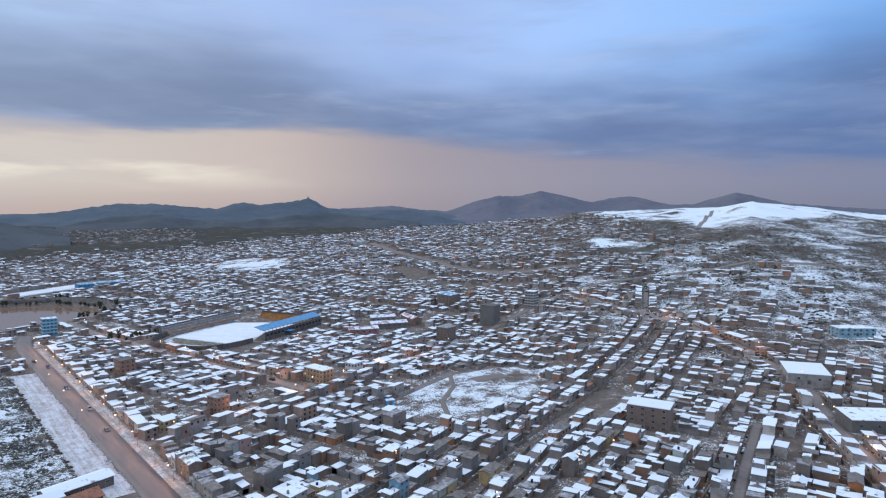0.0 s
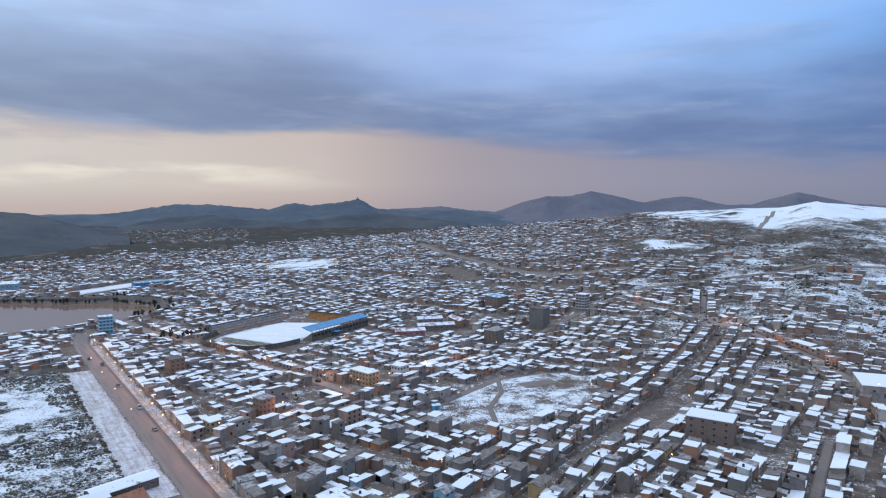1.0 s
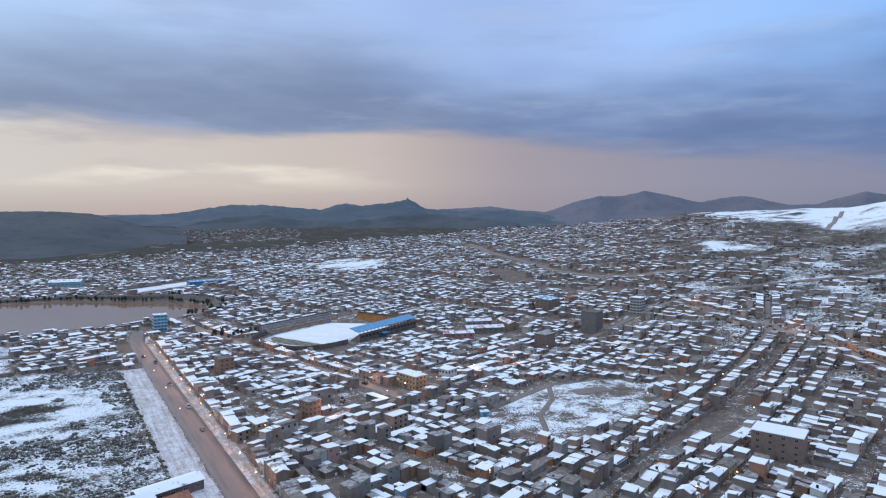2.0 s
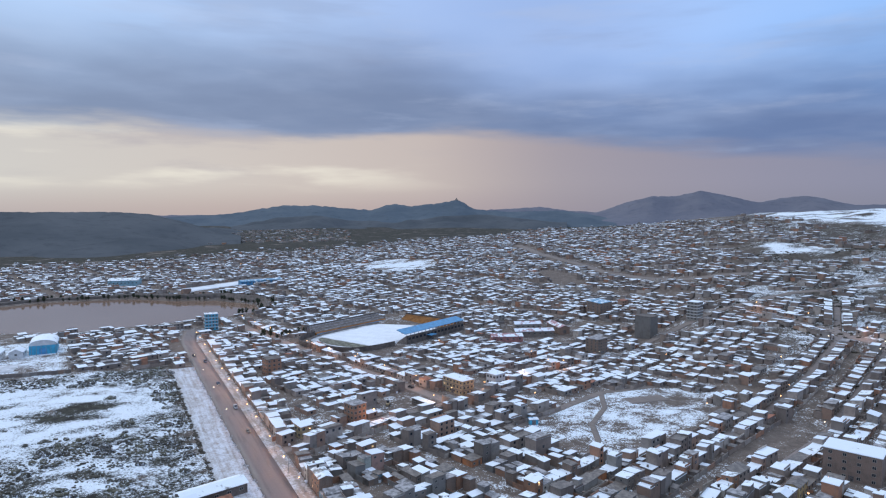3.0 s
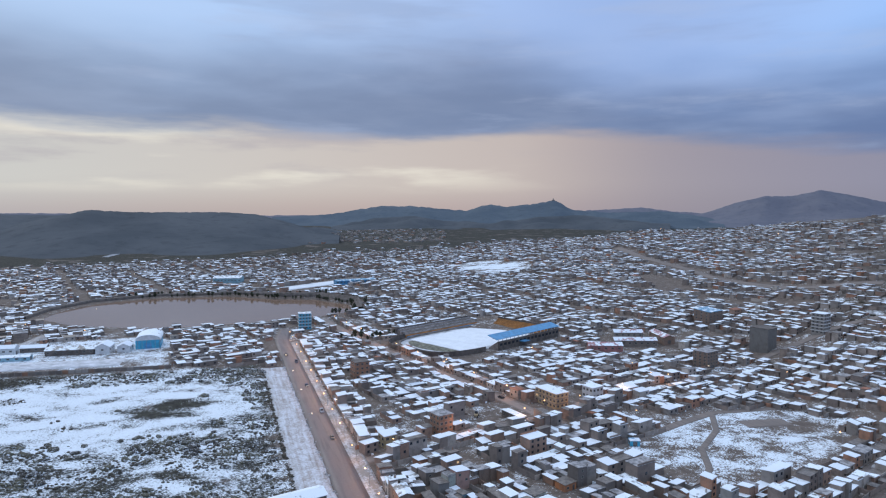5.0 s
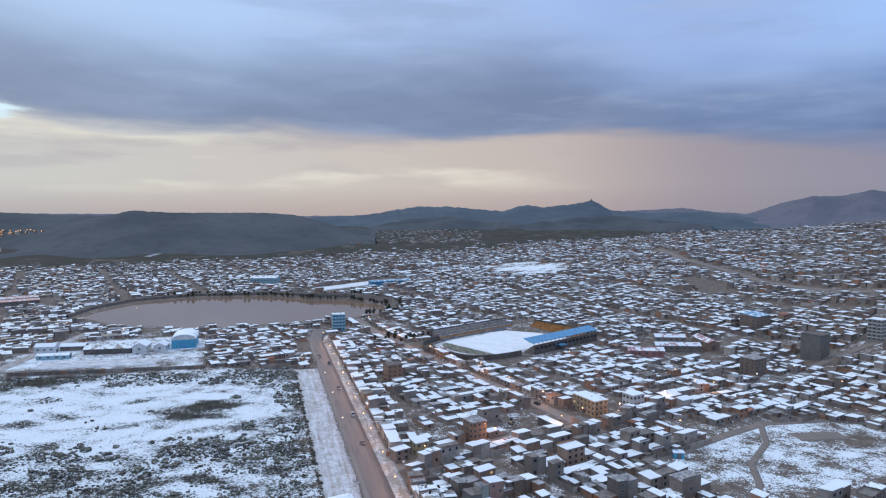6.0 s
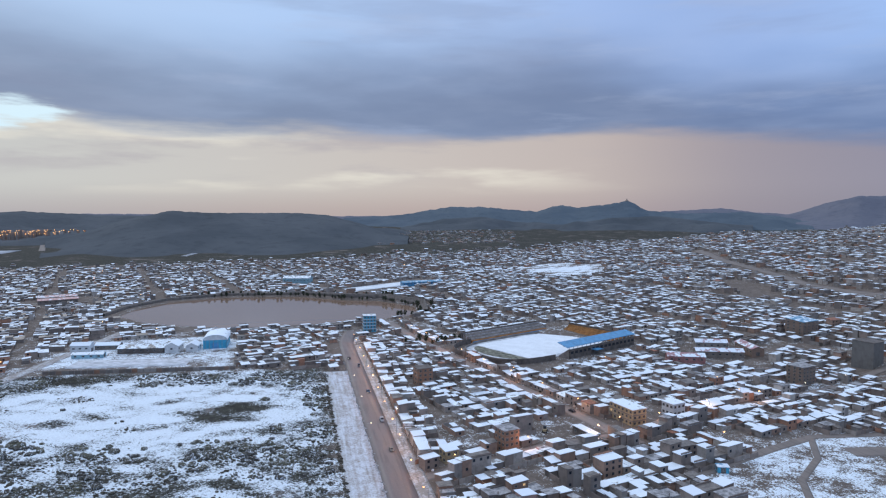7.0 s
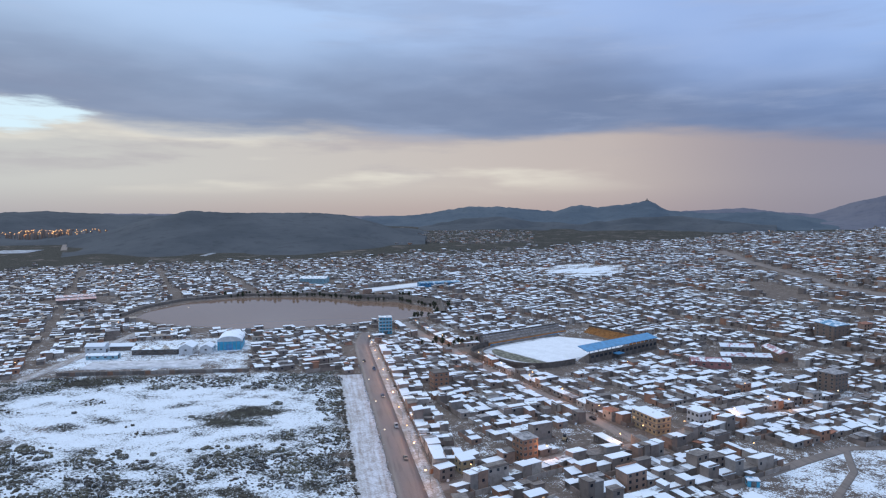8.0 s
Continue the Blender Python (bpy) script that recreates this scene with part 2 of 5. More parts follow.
def ground_mat():
    """Soil, dry grass and snow; the mesh attribute "cover" says how much snow lies, "moor" how much dark grass grows."""
    m, t, b = mat_nodes("ground_soil_and_snow")
    p = position(t)
    a1, a2 = t.nodes.new("ShaderNodeAttribute"), t.nodes.new("ShaderNodeAttribute")
    a1.attribute_name, a2.attribute_name = "cover", "moor"
    n_big, n_mid, n_fine = tex_noise(t, 0.018, 5, 0.6, p, 0.6), tex_noise(t, 0.17, 6, 0.72, p, 0.8), tex_noise(t, 1.0, 5, 0.7, p)
    n_scrub = tex_noise(t, 0.36, 8, 0.82, p, 1.6)
    soil = blend(t, step(t, n_mid, 0.3, 0.7), (0.140, 0.112, 0.098), (0.235, 0.190, 0.165))
    soil = blend(t, calc(t, "MULTIPLY", step(t, n_fine, 0.5, 0.75), 0.5), soil, (0.30, 0.275, 0.26))
    grass = blend(t, step(t, n_mid, 0.35, 0.65), (0.036, 0.035, 0.032), (0.085, 0.082, 0.068))
    grass = blend(t, step(t, n_fine, 0.45, 0.7), grass, (0.030, 0.028, 0.024))
    grass = blend(t, calc(t, "MULTIPLY", step(t, n_big, 0.56, 0.66), 0.8), grass, (0.20, 0.165, 0.150))
    base = blend(t, a2.outputs["Fac"], soil, grass)
    mixn = calc(t, "ADD", calc(t, "MULTIPLY", n_big, 0.26), calc(t, "ADD", calc(t, "MULTIPLY", n_mid, 0.38), calc(t, "MULTIPLY", n_fine, 0.42)))
    # snow lodged along the contour lines of the slopes
    shelf = tex_noise(t, 1.0, 4, 0.6, position(t, (0.030, 0.030, 0.45)), 0.8)
    rough = calc(t, "ADD", calc(t, "MULTIPLY", n_scrub, 0.62), calc(t, "ADD", calc(t, "MULTIPLY", n_mid, 0.16), calc(t, "MULTIPLY", n_fine, 0.28)))
    mixn = blend_value(t, a2.outputs["Fac"], mixn, calc(t, "ADD", calc(t, "MULTIPLY", rough, 0.80), calc(t, "MULTIPLY", shelf, 0.20)))
    # more cover lets the snow reach lower values of the noise
    lay = calc(t, "ADD", calc(t, "SUBTRACT", mixn, 0.5), calc(t, "MULTIPLY", calc(t, "SUBTRACT", a1.outputs["Fac"], 0.5), 0.55))
    mask = step(t, lay, -0.025, 0.030)
    snow = blend(t, step(t, n_fine, 0.3, 0.7), (0.74, 0.80, 0.88), SNOW)
    snow = blend(t, calc(t, "MULTIPLY", step(t, n_scrub, 0.46, 0.62), 0.45), snow, (0.55, 0.57, 0.61))
    link(t, blend(t, mask, base, snow), b.inputs["Base Color"])
    b.inputs["Roughness"].default_value = 0.95
    b.inputs["Specular IOR Level"].default_value = 0.08
    bump(t, b, calc(t, "ADD", n_fine, calc(t, "MULTIPLY", n_mid, 2.0)), 0.6, 0.6)
    return m


def road_mat(name, dry, wet, gloss=0.45, snow=0.0):
    m, t, b = mat_nodes(name)
    p = position(t)
    n1, n2 = tex_noise(t, 0.06, 5, 0.6, p), tex_noise(t, 0.9, 5, 0.65, p)
    tracks = tex_noise(t, 0.5, 4, 0.6, position(t, (1.0, 0.06, 1), radians(-40.6)))
    c = blend(t, step(t, n1, 0.3, 0.7), dry, wet)
    c = blend(t, calc(t, "MULTIPLY", step(t, tracks, 0.48, 0.66), 0.5), c, tuple(x * 0.65 for x in wet))
    c = blend(t, calc(t, "MULTIPLY", step(t, n2, 0.52, 0.75), 0.35), c, tuple(x * 1.35 for x in dry))
    if snow:
        s = calc(t, "ADD", calc(t, "MULTIPLY", tracks, 0.35), calc(t, "ADD", calc(t, "MULTIPLY", n2, 0.35), calc(t, "MULTIPLY", tex_noise(t, 0.18, 5, 0.65, p), 0.3)))
        c = blend(t, step(t, s, 0.57 - snow * 0.25, 0.73 - snow * 0.2), c, (0.60, 0.62, 0.68))
    link(t, c, b.inputs["Base Color"])
    link(t, step(t, n1, 0.3, 0.7, gloss + 0.25, gloss), b.inputs["Roughness"])
    bump(t, b, n2, 0.35, 0.05)
    return m


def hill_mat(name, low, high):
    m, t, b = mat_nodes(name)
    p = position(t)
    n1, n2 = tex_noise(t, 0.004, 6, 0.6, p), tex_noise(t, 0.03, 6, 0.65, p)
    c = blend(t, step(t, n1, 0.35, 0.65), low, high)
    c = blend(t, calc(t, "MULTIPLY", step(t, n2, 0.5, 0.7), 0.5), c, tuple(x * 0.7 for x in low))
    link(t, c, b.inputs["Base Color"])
    b.inputs["Roughness"].default_value = 1.0
    b.inputs["Specular IOR Level"].default_value = 0.1
    return m


def water_mat():
    m, t, b = mat_nodes("lake_water")
    b.inputs["Base Color"].default_value = (0.25, 0.165, 0.12, 1)
    b.inputs["Roughness"].default_value = 0.06
    b.inputs["IOR"].default_value = 1.33
    bump(t, b, tex_noise(t, 0.25, 3, 0.5, position(t, (1, 0.5, 1))), 0.015, 0.05)
    return m


M_GROUND = ground_mat()
M_ROAD = road_mat("wet_road", (0.185, 0.146, 0.140), (0.132, 0.103, 0.099), 0.45)
M_SAND = road_mat("sandy_verge", (0.34, 0.30, 0.28), (0.27, 0.24, 0.23), 0.7, snow=0.72)
M_STREET = road_mat("muddy_street", (0.26, 0.21, 0.19), (0.19, 0.155, 0.14), 0.55, snow=0.12)
M_TRAIL = road_mat("earth_trail", (0.23, 0.19, 0.17), (0.17, 0.14, 0.125), 0.75)
M_WALK = road_mat("pavement_with_slush", (0.30, 0.265, 0.245), (0.24, 0.21, 0.195), 0.7, snow=0.48)
M_SNOWROOF = snow_roof("snow_on_roof")
M_SNOWROOF_FAR = snow_roof("snow_on_far_roofs", "island")
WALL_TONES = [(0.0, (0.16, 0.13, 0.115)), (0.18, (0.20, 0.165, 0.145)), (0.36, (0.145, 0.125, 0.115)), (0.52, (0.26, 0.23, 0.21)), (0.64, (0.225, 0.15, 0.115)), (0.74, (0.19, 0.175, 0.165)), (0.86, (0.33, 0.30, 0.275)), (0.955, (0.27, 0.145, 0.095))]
M_DUSTED = plain("dusted_slab", (0.30, 0.29, 0.30), 0.9, vary=0.55, scale=0.5)
M_ADOBE = walls("adobe_and_render", [(s, tuple(c * 1.12 for c in tone)) for s, tone in WALL_TONES])
M_BRICK = walls("bare_brick", [(0.0, (0.30, 0.15, 0.09)), (0.3, (0.22, 0.15, 0.115)), (0.6, (0.32, 0.165, 0.10)), (0.85, (0.18, 0.13, 0.105))], brick=True)
M_CEMENT = walls("grey_cement", [(0.0, (0.22, 0.205, 0.195)), (0.4, (0.17, 0.16, 0.152)), (0.8, (0.28, 0.262, 0.245))])
# same wall tones raised about 1.5 times: distance haze painted into the colour
M_FARWALL = walls("haze_paled_walls", [(s, tuple(c * k for c, k in zip(tone, (1.52, 1.46, 1.43)))) for s, tone in WALL_TONES], "island")
M_PAINT = walls("painted_render", [(0.0, (0.48, 0.46, 0.43)), (0.2, (0.50, 0.36, 0.18)), (0.4, (0.20, 0.36, 0.46)), (0.55, (0.48, 0.19, 0.08)), (0.7, (0.40, 0.42, 0.38)), (0.85, (0.42, 0.26, 0.22))])
M_GLASS = plain("dark_window_glass", (0.035, 0.04, 0.05), 0.12, vary=0.3)
M_LITGLASS = plain("lit_window_glass", (0.5, 0.35, 0.18), 0.3, emit=(1.0, 0.62, 0.28), power=0.7)
M_FRAME = plain("window_frame", (0.30, 0.28, 0.26), 0.6)
M_DOOR = plain("painted_metal_door", (0.11, 0.10, 0.10), 0.5, vary=0.5)
M_BARE = plain("rusty_sheet_roof", (0.17, 0.145, 0.13), 0.55, vary=0.4, scale=0.6)
M_TILE = plain("clay_tile_roof", (0.30, 0.125, 0.075), 0.75, vary=0.35, scale=0.7)
M_BLUE = plain("blue_sheet_metal", (0.075, 0.27, 0.50), 0.45, vary=0.2, scale=0.3)
M_CYAN = plain("turquoise_paint", (0.06, 0.36, 0.55), 0.5, vary=0.2, scale=0.4)
M_PALEBLUE = plain("pale_blue_render", (0.26, 0.42, 0.50), 0.8, vary=0.25, scale=0.4)
M_SHED = snow_roof("snow_on_blue_sheet", bare=(0.10, 0.27, 0.42), at=0.48)
M_RED = plain("faded_red_sheet", (0.36, 0.17, 0.16), 0.6, vary=0.3, scale=0.4)
M_PINKSNOW = snow_roof("thin_snow_on_red_sheet", bare=(0.36, 0.18, 0.19), at=0.50)
M_YELLOW = plain("ochre_render", (0.40, 0.31, 0.19), 0.85, vary=0.2, scale=0.4)
M_ORANGE = plain("orange_terrace", (0.34, 0.16, 0.05), 0.8, vary=0.3, scale=0.3)
M_CONC = plain("weathered_concrete", (0.23, 0.20, 0.185), 0.9, vary=0.3, scale=0.25)
M_DARKCONC = plain("stained_concrete", (0.13, 0.11, 0.10), 0.9, vary=0.35, scale=0.25)
M_WHITE = plain("white_paint", (0.62, 0.63, 0.65), 0.7, vary=0.12, scale=0.5)
M_STEEL = plain("galvanised_steel", (0.30, 0.31, 0.33), 0.4, 0.8)
M_BULB = plain("lamp_glow", (1.0, 0.8, 0.5), 0.4, emit=(1.0, 0.47, 0.15), power=5.0)
M_BULBW = plain("white_lamp_glow", (1.0, 0.95, 0.8), 0.4, emit=(1.0, 0.78, 0.5), power=3.0)
M_RUBBER = plain("rubber", (0.02, 0.02, 0.02), 0.8)
M_CAR = walls("car_paint", [(0.0, (0.40, 0.40, 0.42)), (0.3, (0.05, 0.05, 0.06)), (0.5, (0.20, 0.19, 0.18)), (0.7, (0.10, 0.13, 0.20)), (0.85, (0.55, 0.55, 0.55))])
M_WATER = water_mat()
M_LEAF = plain("dark_foliage", (0.045, 0.055, 0.030), 0.9, vary=0.5, scale=0.8)
M_BARK = plain("bark", (0.09, 0.07, 0.055), 0.95)
# dark scrub shifted to blue-grey: some distance haze is painted in
M_HILLW = hill_mat("haze_blue_scrub_west", (0.066, 0.076, 0.088), (0.095, 0.104, 0.116))
# blue and mauve here are distance haze put into the hills' base colour
M_HILLM = hill_mat("haze_blue_scrub_middle", (0.078, 0.102, 0.130), (0.105, 0.130, 0.155))
M_HILLE = hill_mat("haze_mauve_bare_hill_east", (0.125, 0.13, 0.165), (0.16, 0.16, 0.19))

for glow in (M_BULB, M_BULBW, M_LITGLASS):
    glow.cycles.emission_sampling = "NONE"


# ---- shapes shared by all things ----
def mesh_of(name, bm, *mats):
    me = bpy.data.meshes.new(name)
    bm.to_mesh(me)
    bm.free()
    for m in mats:
        me.materials.append(m)
    return me


def part(name, bm, material, parent, label=""):
    ob = new(name, bm if isinstance(bm, bpy.types.Mesh) else mesh_of(name, bm, material))
    ob.parent = parent
    if label:
        tagged(ob, label)
    return ob


def thing(name, label, category, x=0.0, y=0.0, z=0.0, turn=0.0, group="", kind=""):
    ob = new(name)
    ob.empty_display_size = 0.5
    ob.matrix_basis = pose(x, y, z, 0, 0, turn)
    return tagged(ob, label, category, group, kind)


def box(bm, x0, y0, z0, x1, y1, z1, mat=0, m=None):
    vs = [bm.verts.new((x, y, z)) for z in (z0, z1) for x, y in ((x0, y0), (x1, y0), (x1, y1), (x0, y1))]
    if m is not None:
        for v in vs:
            v.co = m @ v.co
    for f in ((3, 2, 1, 0), (4, 5, 6, 7), (0, 1, 5, 4), (1, 2, 6, 5), (2, 3, 7, 6), (3, 0, 4, 7)):
        bm.faces.new([vs[i] for i in f]).material_index = mat
    return vs


def boxed(*args):
    bm = bmesh.new()
    box(bm, *args)
    return bm


def slab(bm, corners, thick, mat=0):
    """A sheet over four corners, given counter-clockwise, with thickness."""
    top = [bm.verts.new(c) for c in corners]
    low = [bm.verts.new((c[0], c[1], c[2] - thick)) for c in corners]
    n = len(top)
    bm.faces.new(top).material_index = mat
    bm.faces.new(low[::-1]).material_index = mat
    for i in range(n):
        j = (i + 1) % n
        bm.faces.new((low[i], low[j], top[j], top[i])).material_index = mat


def tube(bm, a, b, r0, r1, sides=8, mat=0):
    a, b = Vector(a), Vector(b)
    q = (b - a).to_track_quat("Z", "Y")
    rings = []
    for c, r in ((a, r0), (b, r1)):
        rings.append([bm.verts.new(c + q @ Vector((r * math.cos(k * math.tau / sides), r * math.sin(k * math.tau / sides), 0))) for k in range(sides)])
    for k in range(sides):
        j = (k + 1) % sides
        bm.faces.new((rings[0][k], rings[0][j], rings[1][j], rings[1][k])).material_index = mat
    bm.faces.new(rings[0][::-1]).material_index = mat
    bm.faces.new(rings[1]).material_index = mat


# ---- the lie of the land ----
CREST_AZ = [-60, -40, -23, -7, -4, 1, 6, 13, 20, 23, 25.5, 30, 34, 45, 70]
CREST_Z = [0, 0, 18, 48, 59, 62, 76, 97, 105, 108, 120, 108, 96, 84, 60]
LAKE = [(-606, 498), (-630, 535), (-640, 589), (-612, 645), (-540, 690), (-480, 690), (-435, 705), (-378, 690), (-352, 647), (-385, 585), (-422, 548), (-462, 508), (-548, 486)]


def inside(x, y, poly):
    """How many metres the points lie inside a polygon (outside: minus)."""
    x, y = np.asarray(x, float), np.asarray(y, float)
    within, near = np.zeros(x.shape, bool), np.full(x.shape, 1e9)
    for (ax, ay), (bx, by) in zip(poly, poly[1:] + poly[:1]):
        cross = (ay > y) != (by > y)
        with np.errstate(divide="ignore", invalid="ignore"):
            within ^= cross & (x < (bx - ax) * (y - ay) / (by - ay + 1e-12) + ax)
        k = np.clip(((x - ax) * (bx - ax) + (y - ay) * (by - ay)) / ((bx - ax) ** 2 + (by - ay) ** 2), 0, 1)
        near = np.minimum(near, np.hypot(x - ax - k * (bx - ax), y - ay - k * (by - ay)))
    return np.where(within, near, -near)


def smooth01(v):
    v = np.clip(v, 0, 1)
    return v * v * (3 - 2 * v)


def waves(x, y, size, seed):
    """Cheap rolling relief, about -1 to 1."""
    rng = np.random.RandomState(seed)
    out = 0.0
    for k in range(9):
        a, ph = rng.uniform(0, math.tau, 2)
        f = math.tau / size * rng.uniform(0.6, 2.4)
        out = out + np.sin(f * (x * math.cos(a) + y * math.sin(a)) + ph + 0.8 * np.sin(f * 0.6 * (y * math.cos(a) - x * math.sin(a))))
    return out / 4.5


def height(x, y):
    x, y = np.asarray(x, float), np.asarray(y, float)
    d, az = np.hypot(x, y), np.degrees(np.arctan2(x, np.maximum(y, 1)))
    crest = np.interp(az, CREST_AZ, CREST_Z)
    start = np.interp(az, [-25, -5, 4, 10, 20], [640, 600, 540, 430, 400])
    rise = np.sin(math.pi / 2 * np.clip((d - start) / (1400 - start), 0, 1))
    z = crest * rise * (1 - smooth01((d - 1480) / 700))
    rough = smooth01((d - 600) / 500) * smooth01((az - 2) / 10) * (1 - smooth01((d - 1500) / 600))
    z = z + rough * (3.5 * waves(x, y, 160, 3) + 1.5 * waves(x, y, 60, 4)) * (1 - 0.6 * smooth01((d - 1250) / 120))
    z = z + smooth01((d - 1900) / 800) * 4 * waves(x, y, 900, 8)
    shore = inside(x, y, LAKE)
    z = np.where(shore > -14, np.minimum(z, -4.0 * smooth01((shore + 12) / 24)), z)
    return z


def gz(x, y):
    return float(height(x, y))


def axis(lo, hi, step_in, far):
    inner = np.arange(lo, hi + 0.1, step_in)
    out, s, v = [], step_in, hi
    while v < far:
        s *= 1.18
        v += s
        out.append(min(v, far))
    low, s, v = [], step_in, lo
    while v > -far:
        s *= 1.18
        v -= s
        low.append(max(v, -far))
    return np.array(low[::-1] + list(inner) + out)


FIELD_MIDDLE = [(-290, 385), (-420, 300), (-430, 255), (-335, 235), (-262, 262), (-238, 300), (-226, 345)]
FIELD = [(-277, 410), (-290, 420), (-448, 314), (-520, 180), (-480, -60), (-30, -60), (-20, 104), (-147, 251)]
LOT = [(-36, 352), (-5, 416), (38, 446), (72, 436), (50, 380), (3, 324)]
WASTE = [(74, 346), (106, 398), (117, 391), (82, 340)]
SNOWLOT = [(-360, 975), (-290, 905), (-235, 915), (-225, 960), (-245, 1005), (-335, 1040)]
BARE_SLOPE = [(-96, 862), (-71, 900), (-26, 872), (20, 790), (8, 745), (-66, 762)]
BARE_SLOPE_2 = [(56, 850), (105, 760), (112, 680), (64, 745)]
WHITESLOPE = [(135, 929), (150, 850), (205, 760), (256, 735), (262, 790), (222, 870)]


YARD_PLOT = [(-462, 326), (-352, 398), (-394, 436), (-392, 462), (-440, 468), (-522, 400)]


def grid_mesh(name, xs, ys, zs, material):
    nx, ny = len(xs), len(ys)
    gx, gy = np.meshgrid(xs, ys)
    co = np.stack([gx, gy, zs], -1).reshape(-1, 3)
    i = np.arange((ny - 1) * nx).reshape(ny - 1, nx)[:, :-1].ravel()
    faces = np.stack([i, i + 1, i + nx + 1, i + nx], -1)
    me = bpy.data.meshes.new(name)
    me.from_pydata(co.tolist(), [], faces.tolist())
    me.materials.append(material)
    me.polygons.foreach_set("use_smooth", [True] * len(me.polygons))
    return me


def build_ground():
    xs, ys = axis(-860, 960, 9, 4900), axis(-60, 1560, 9, 4900)
    gx, gy = np.meshgrid(xs, ys)
    zs = height(gx, gy)
    me = grid_mesh("ground", xs, ys, zs, M_GROUND)
    d, az = np.hypot(gx, gy), np.degrees(np.arctan2(gx, np.maximum(gy, 1)))
    cover = 0.35 + 0.06 * waves(gx, gy, 35, 17)
    cover = np.where(d > 700, 0.30, cover)
    hill = smooth01((az - 7) / 8) * smooth01((d - 430) / 200)
    cover = cover + hill * (0.095 + 0.065 * waves(gx, gy, 230, 12) + 0.055 * waves(gx, gy, 70, 13))
    snowline = np.interp(az, [12, 20, 21.2, 21.6, 28, 31, 36], [1120, 1010, 990, 935, 985, 1150, 1250])
    summit = smooth01((d - snowline) / 70) * smooth01((az - 11) / 4) * (1 - smooth01((az - 38) / 6))
    cover = cover + summit * (0.13 + 0.09 * smooth01((az - 20) / 2) + 0.15 * waves(gx, gy, 90, 14))
    white = inside(gx, gy, WHITESLOPE)
    cover = cover + smooth01((white + 30) / 70) * (0.02 + 0.20 * waves(gx, gy, 70, 31))
    cover = np.where(d > 1500, 0.20, cover)
    field = inside(gx, gy, FIELD)
    cover = np.where(field > 0, 0.46 + 0.08 * waves(gx, gy, 120, 20), cover)
    # the snowy middle of the open field, a bare grassy patch in it, and the scrub round its edge
    mid = inside(gx, gy, FIELD_MIDDLE)
    cover = np.where(field > 0, 0.458 + 0.12 * waves(gx, gy, 38, 20) + smooth01((mid + 22) / 50) * (0.085 + 0.04 * waves(gx, gy, 40, 25)), cover)
    cover = np.where(field > 0, cover - 0.08 * smooth01((-370 - gx) / 60) - 0.05 * smooth01((235 - gy) / 40), cover)
    patch = inside(gx, gy, [(-300, 322), (-277, 342), (-258, 336), (-262, 316), (-285, 300)])
    cover = np.where(field > 0, cover - smooth01((patch + 10) / 16) * 0.17, cover)
    cover = np.where(inside(gx, gy, LOT) > -4, 0.44 + 0.11 * waves(gx, gy, 26, 27), cover)
    cover = np.where(inside(gx, gy, YARD_PLOT) > 0, 0.47 + 0.06 * waves(gx, gy, 30, 41), cover)
    cover = np.where(inside(gx, gy, WASTE) > -4, 0.36, cover)
    lot = inside(gx, gy, SNOWLOT)
    cover = np.where(lot > -20, np.clip(0.43 + 0.004 * lot + 0.20 * waves(gx, gy, 40, 29), 0.3, 0.72), cover)
    moor = np.where(field > 0, 1.0, 0.15) + 0.55 * hill
    moor = np.where((d > 1390) & (az < 5), 1.0, moor)
    moor = np.where(d > 1650, 1.0, moor)
    for name, val in (("cover", cover), ("moor", moor)):
        at = me.attributes.new(name, "FLOAT", "POINT")
        at.data.foreach_set("value", np.clip(val, 0, 1).ravel().astype(np.float32))
    return tagged(new("ground", me), "brown earth with dry grass and patches of fresh snow", "ground", kind="structure")


build_ground()


def build_lake():
    bm = bmesh.new()
    x0, x1, y0, y1 = -665, -330, 465, 725
    vs = [bm.verts.new(c) for c in ((x0, y0, -1.0), (x1, y0, -1.0), (x1, y1, -1.0), (x0, y1, -1.0))]
    bm.faces.new(vs)
    ob = new("water", mesh_of("water", bm, M_WATER))
    tagged(ob, "still brown lagoon that mirrors the evening sky", "lagoon", kind="structure")


build_lake()


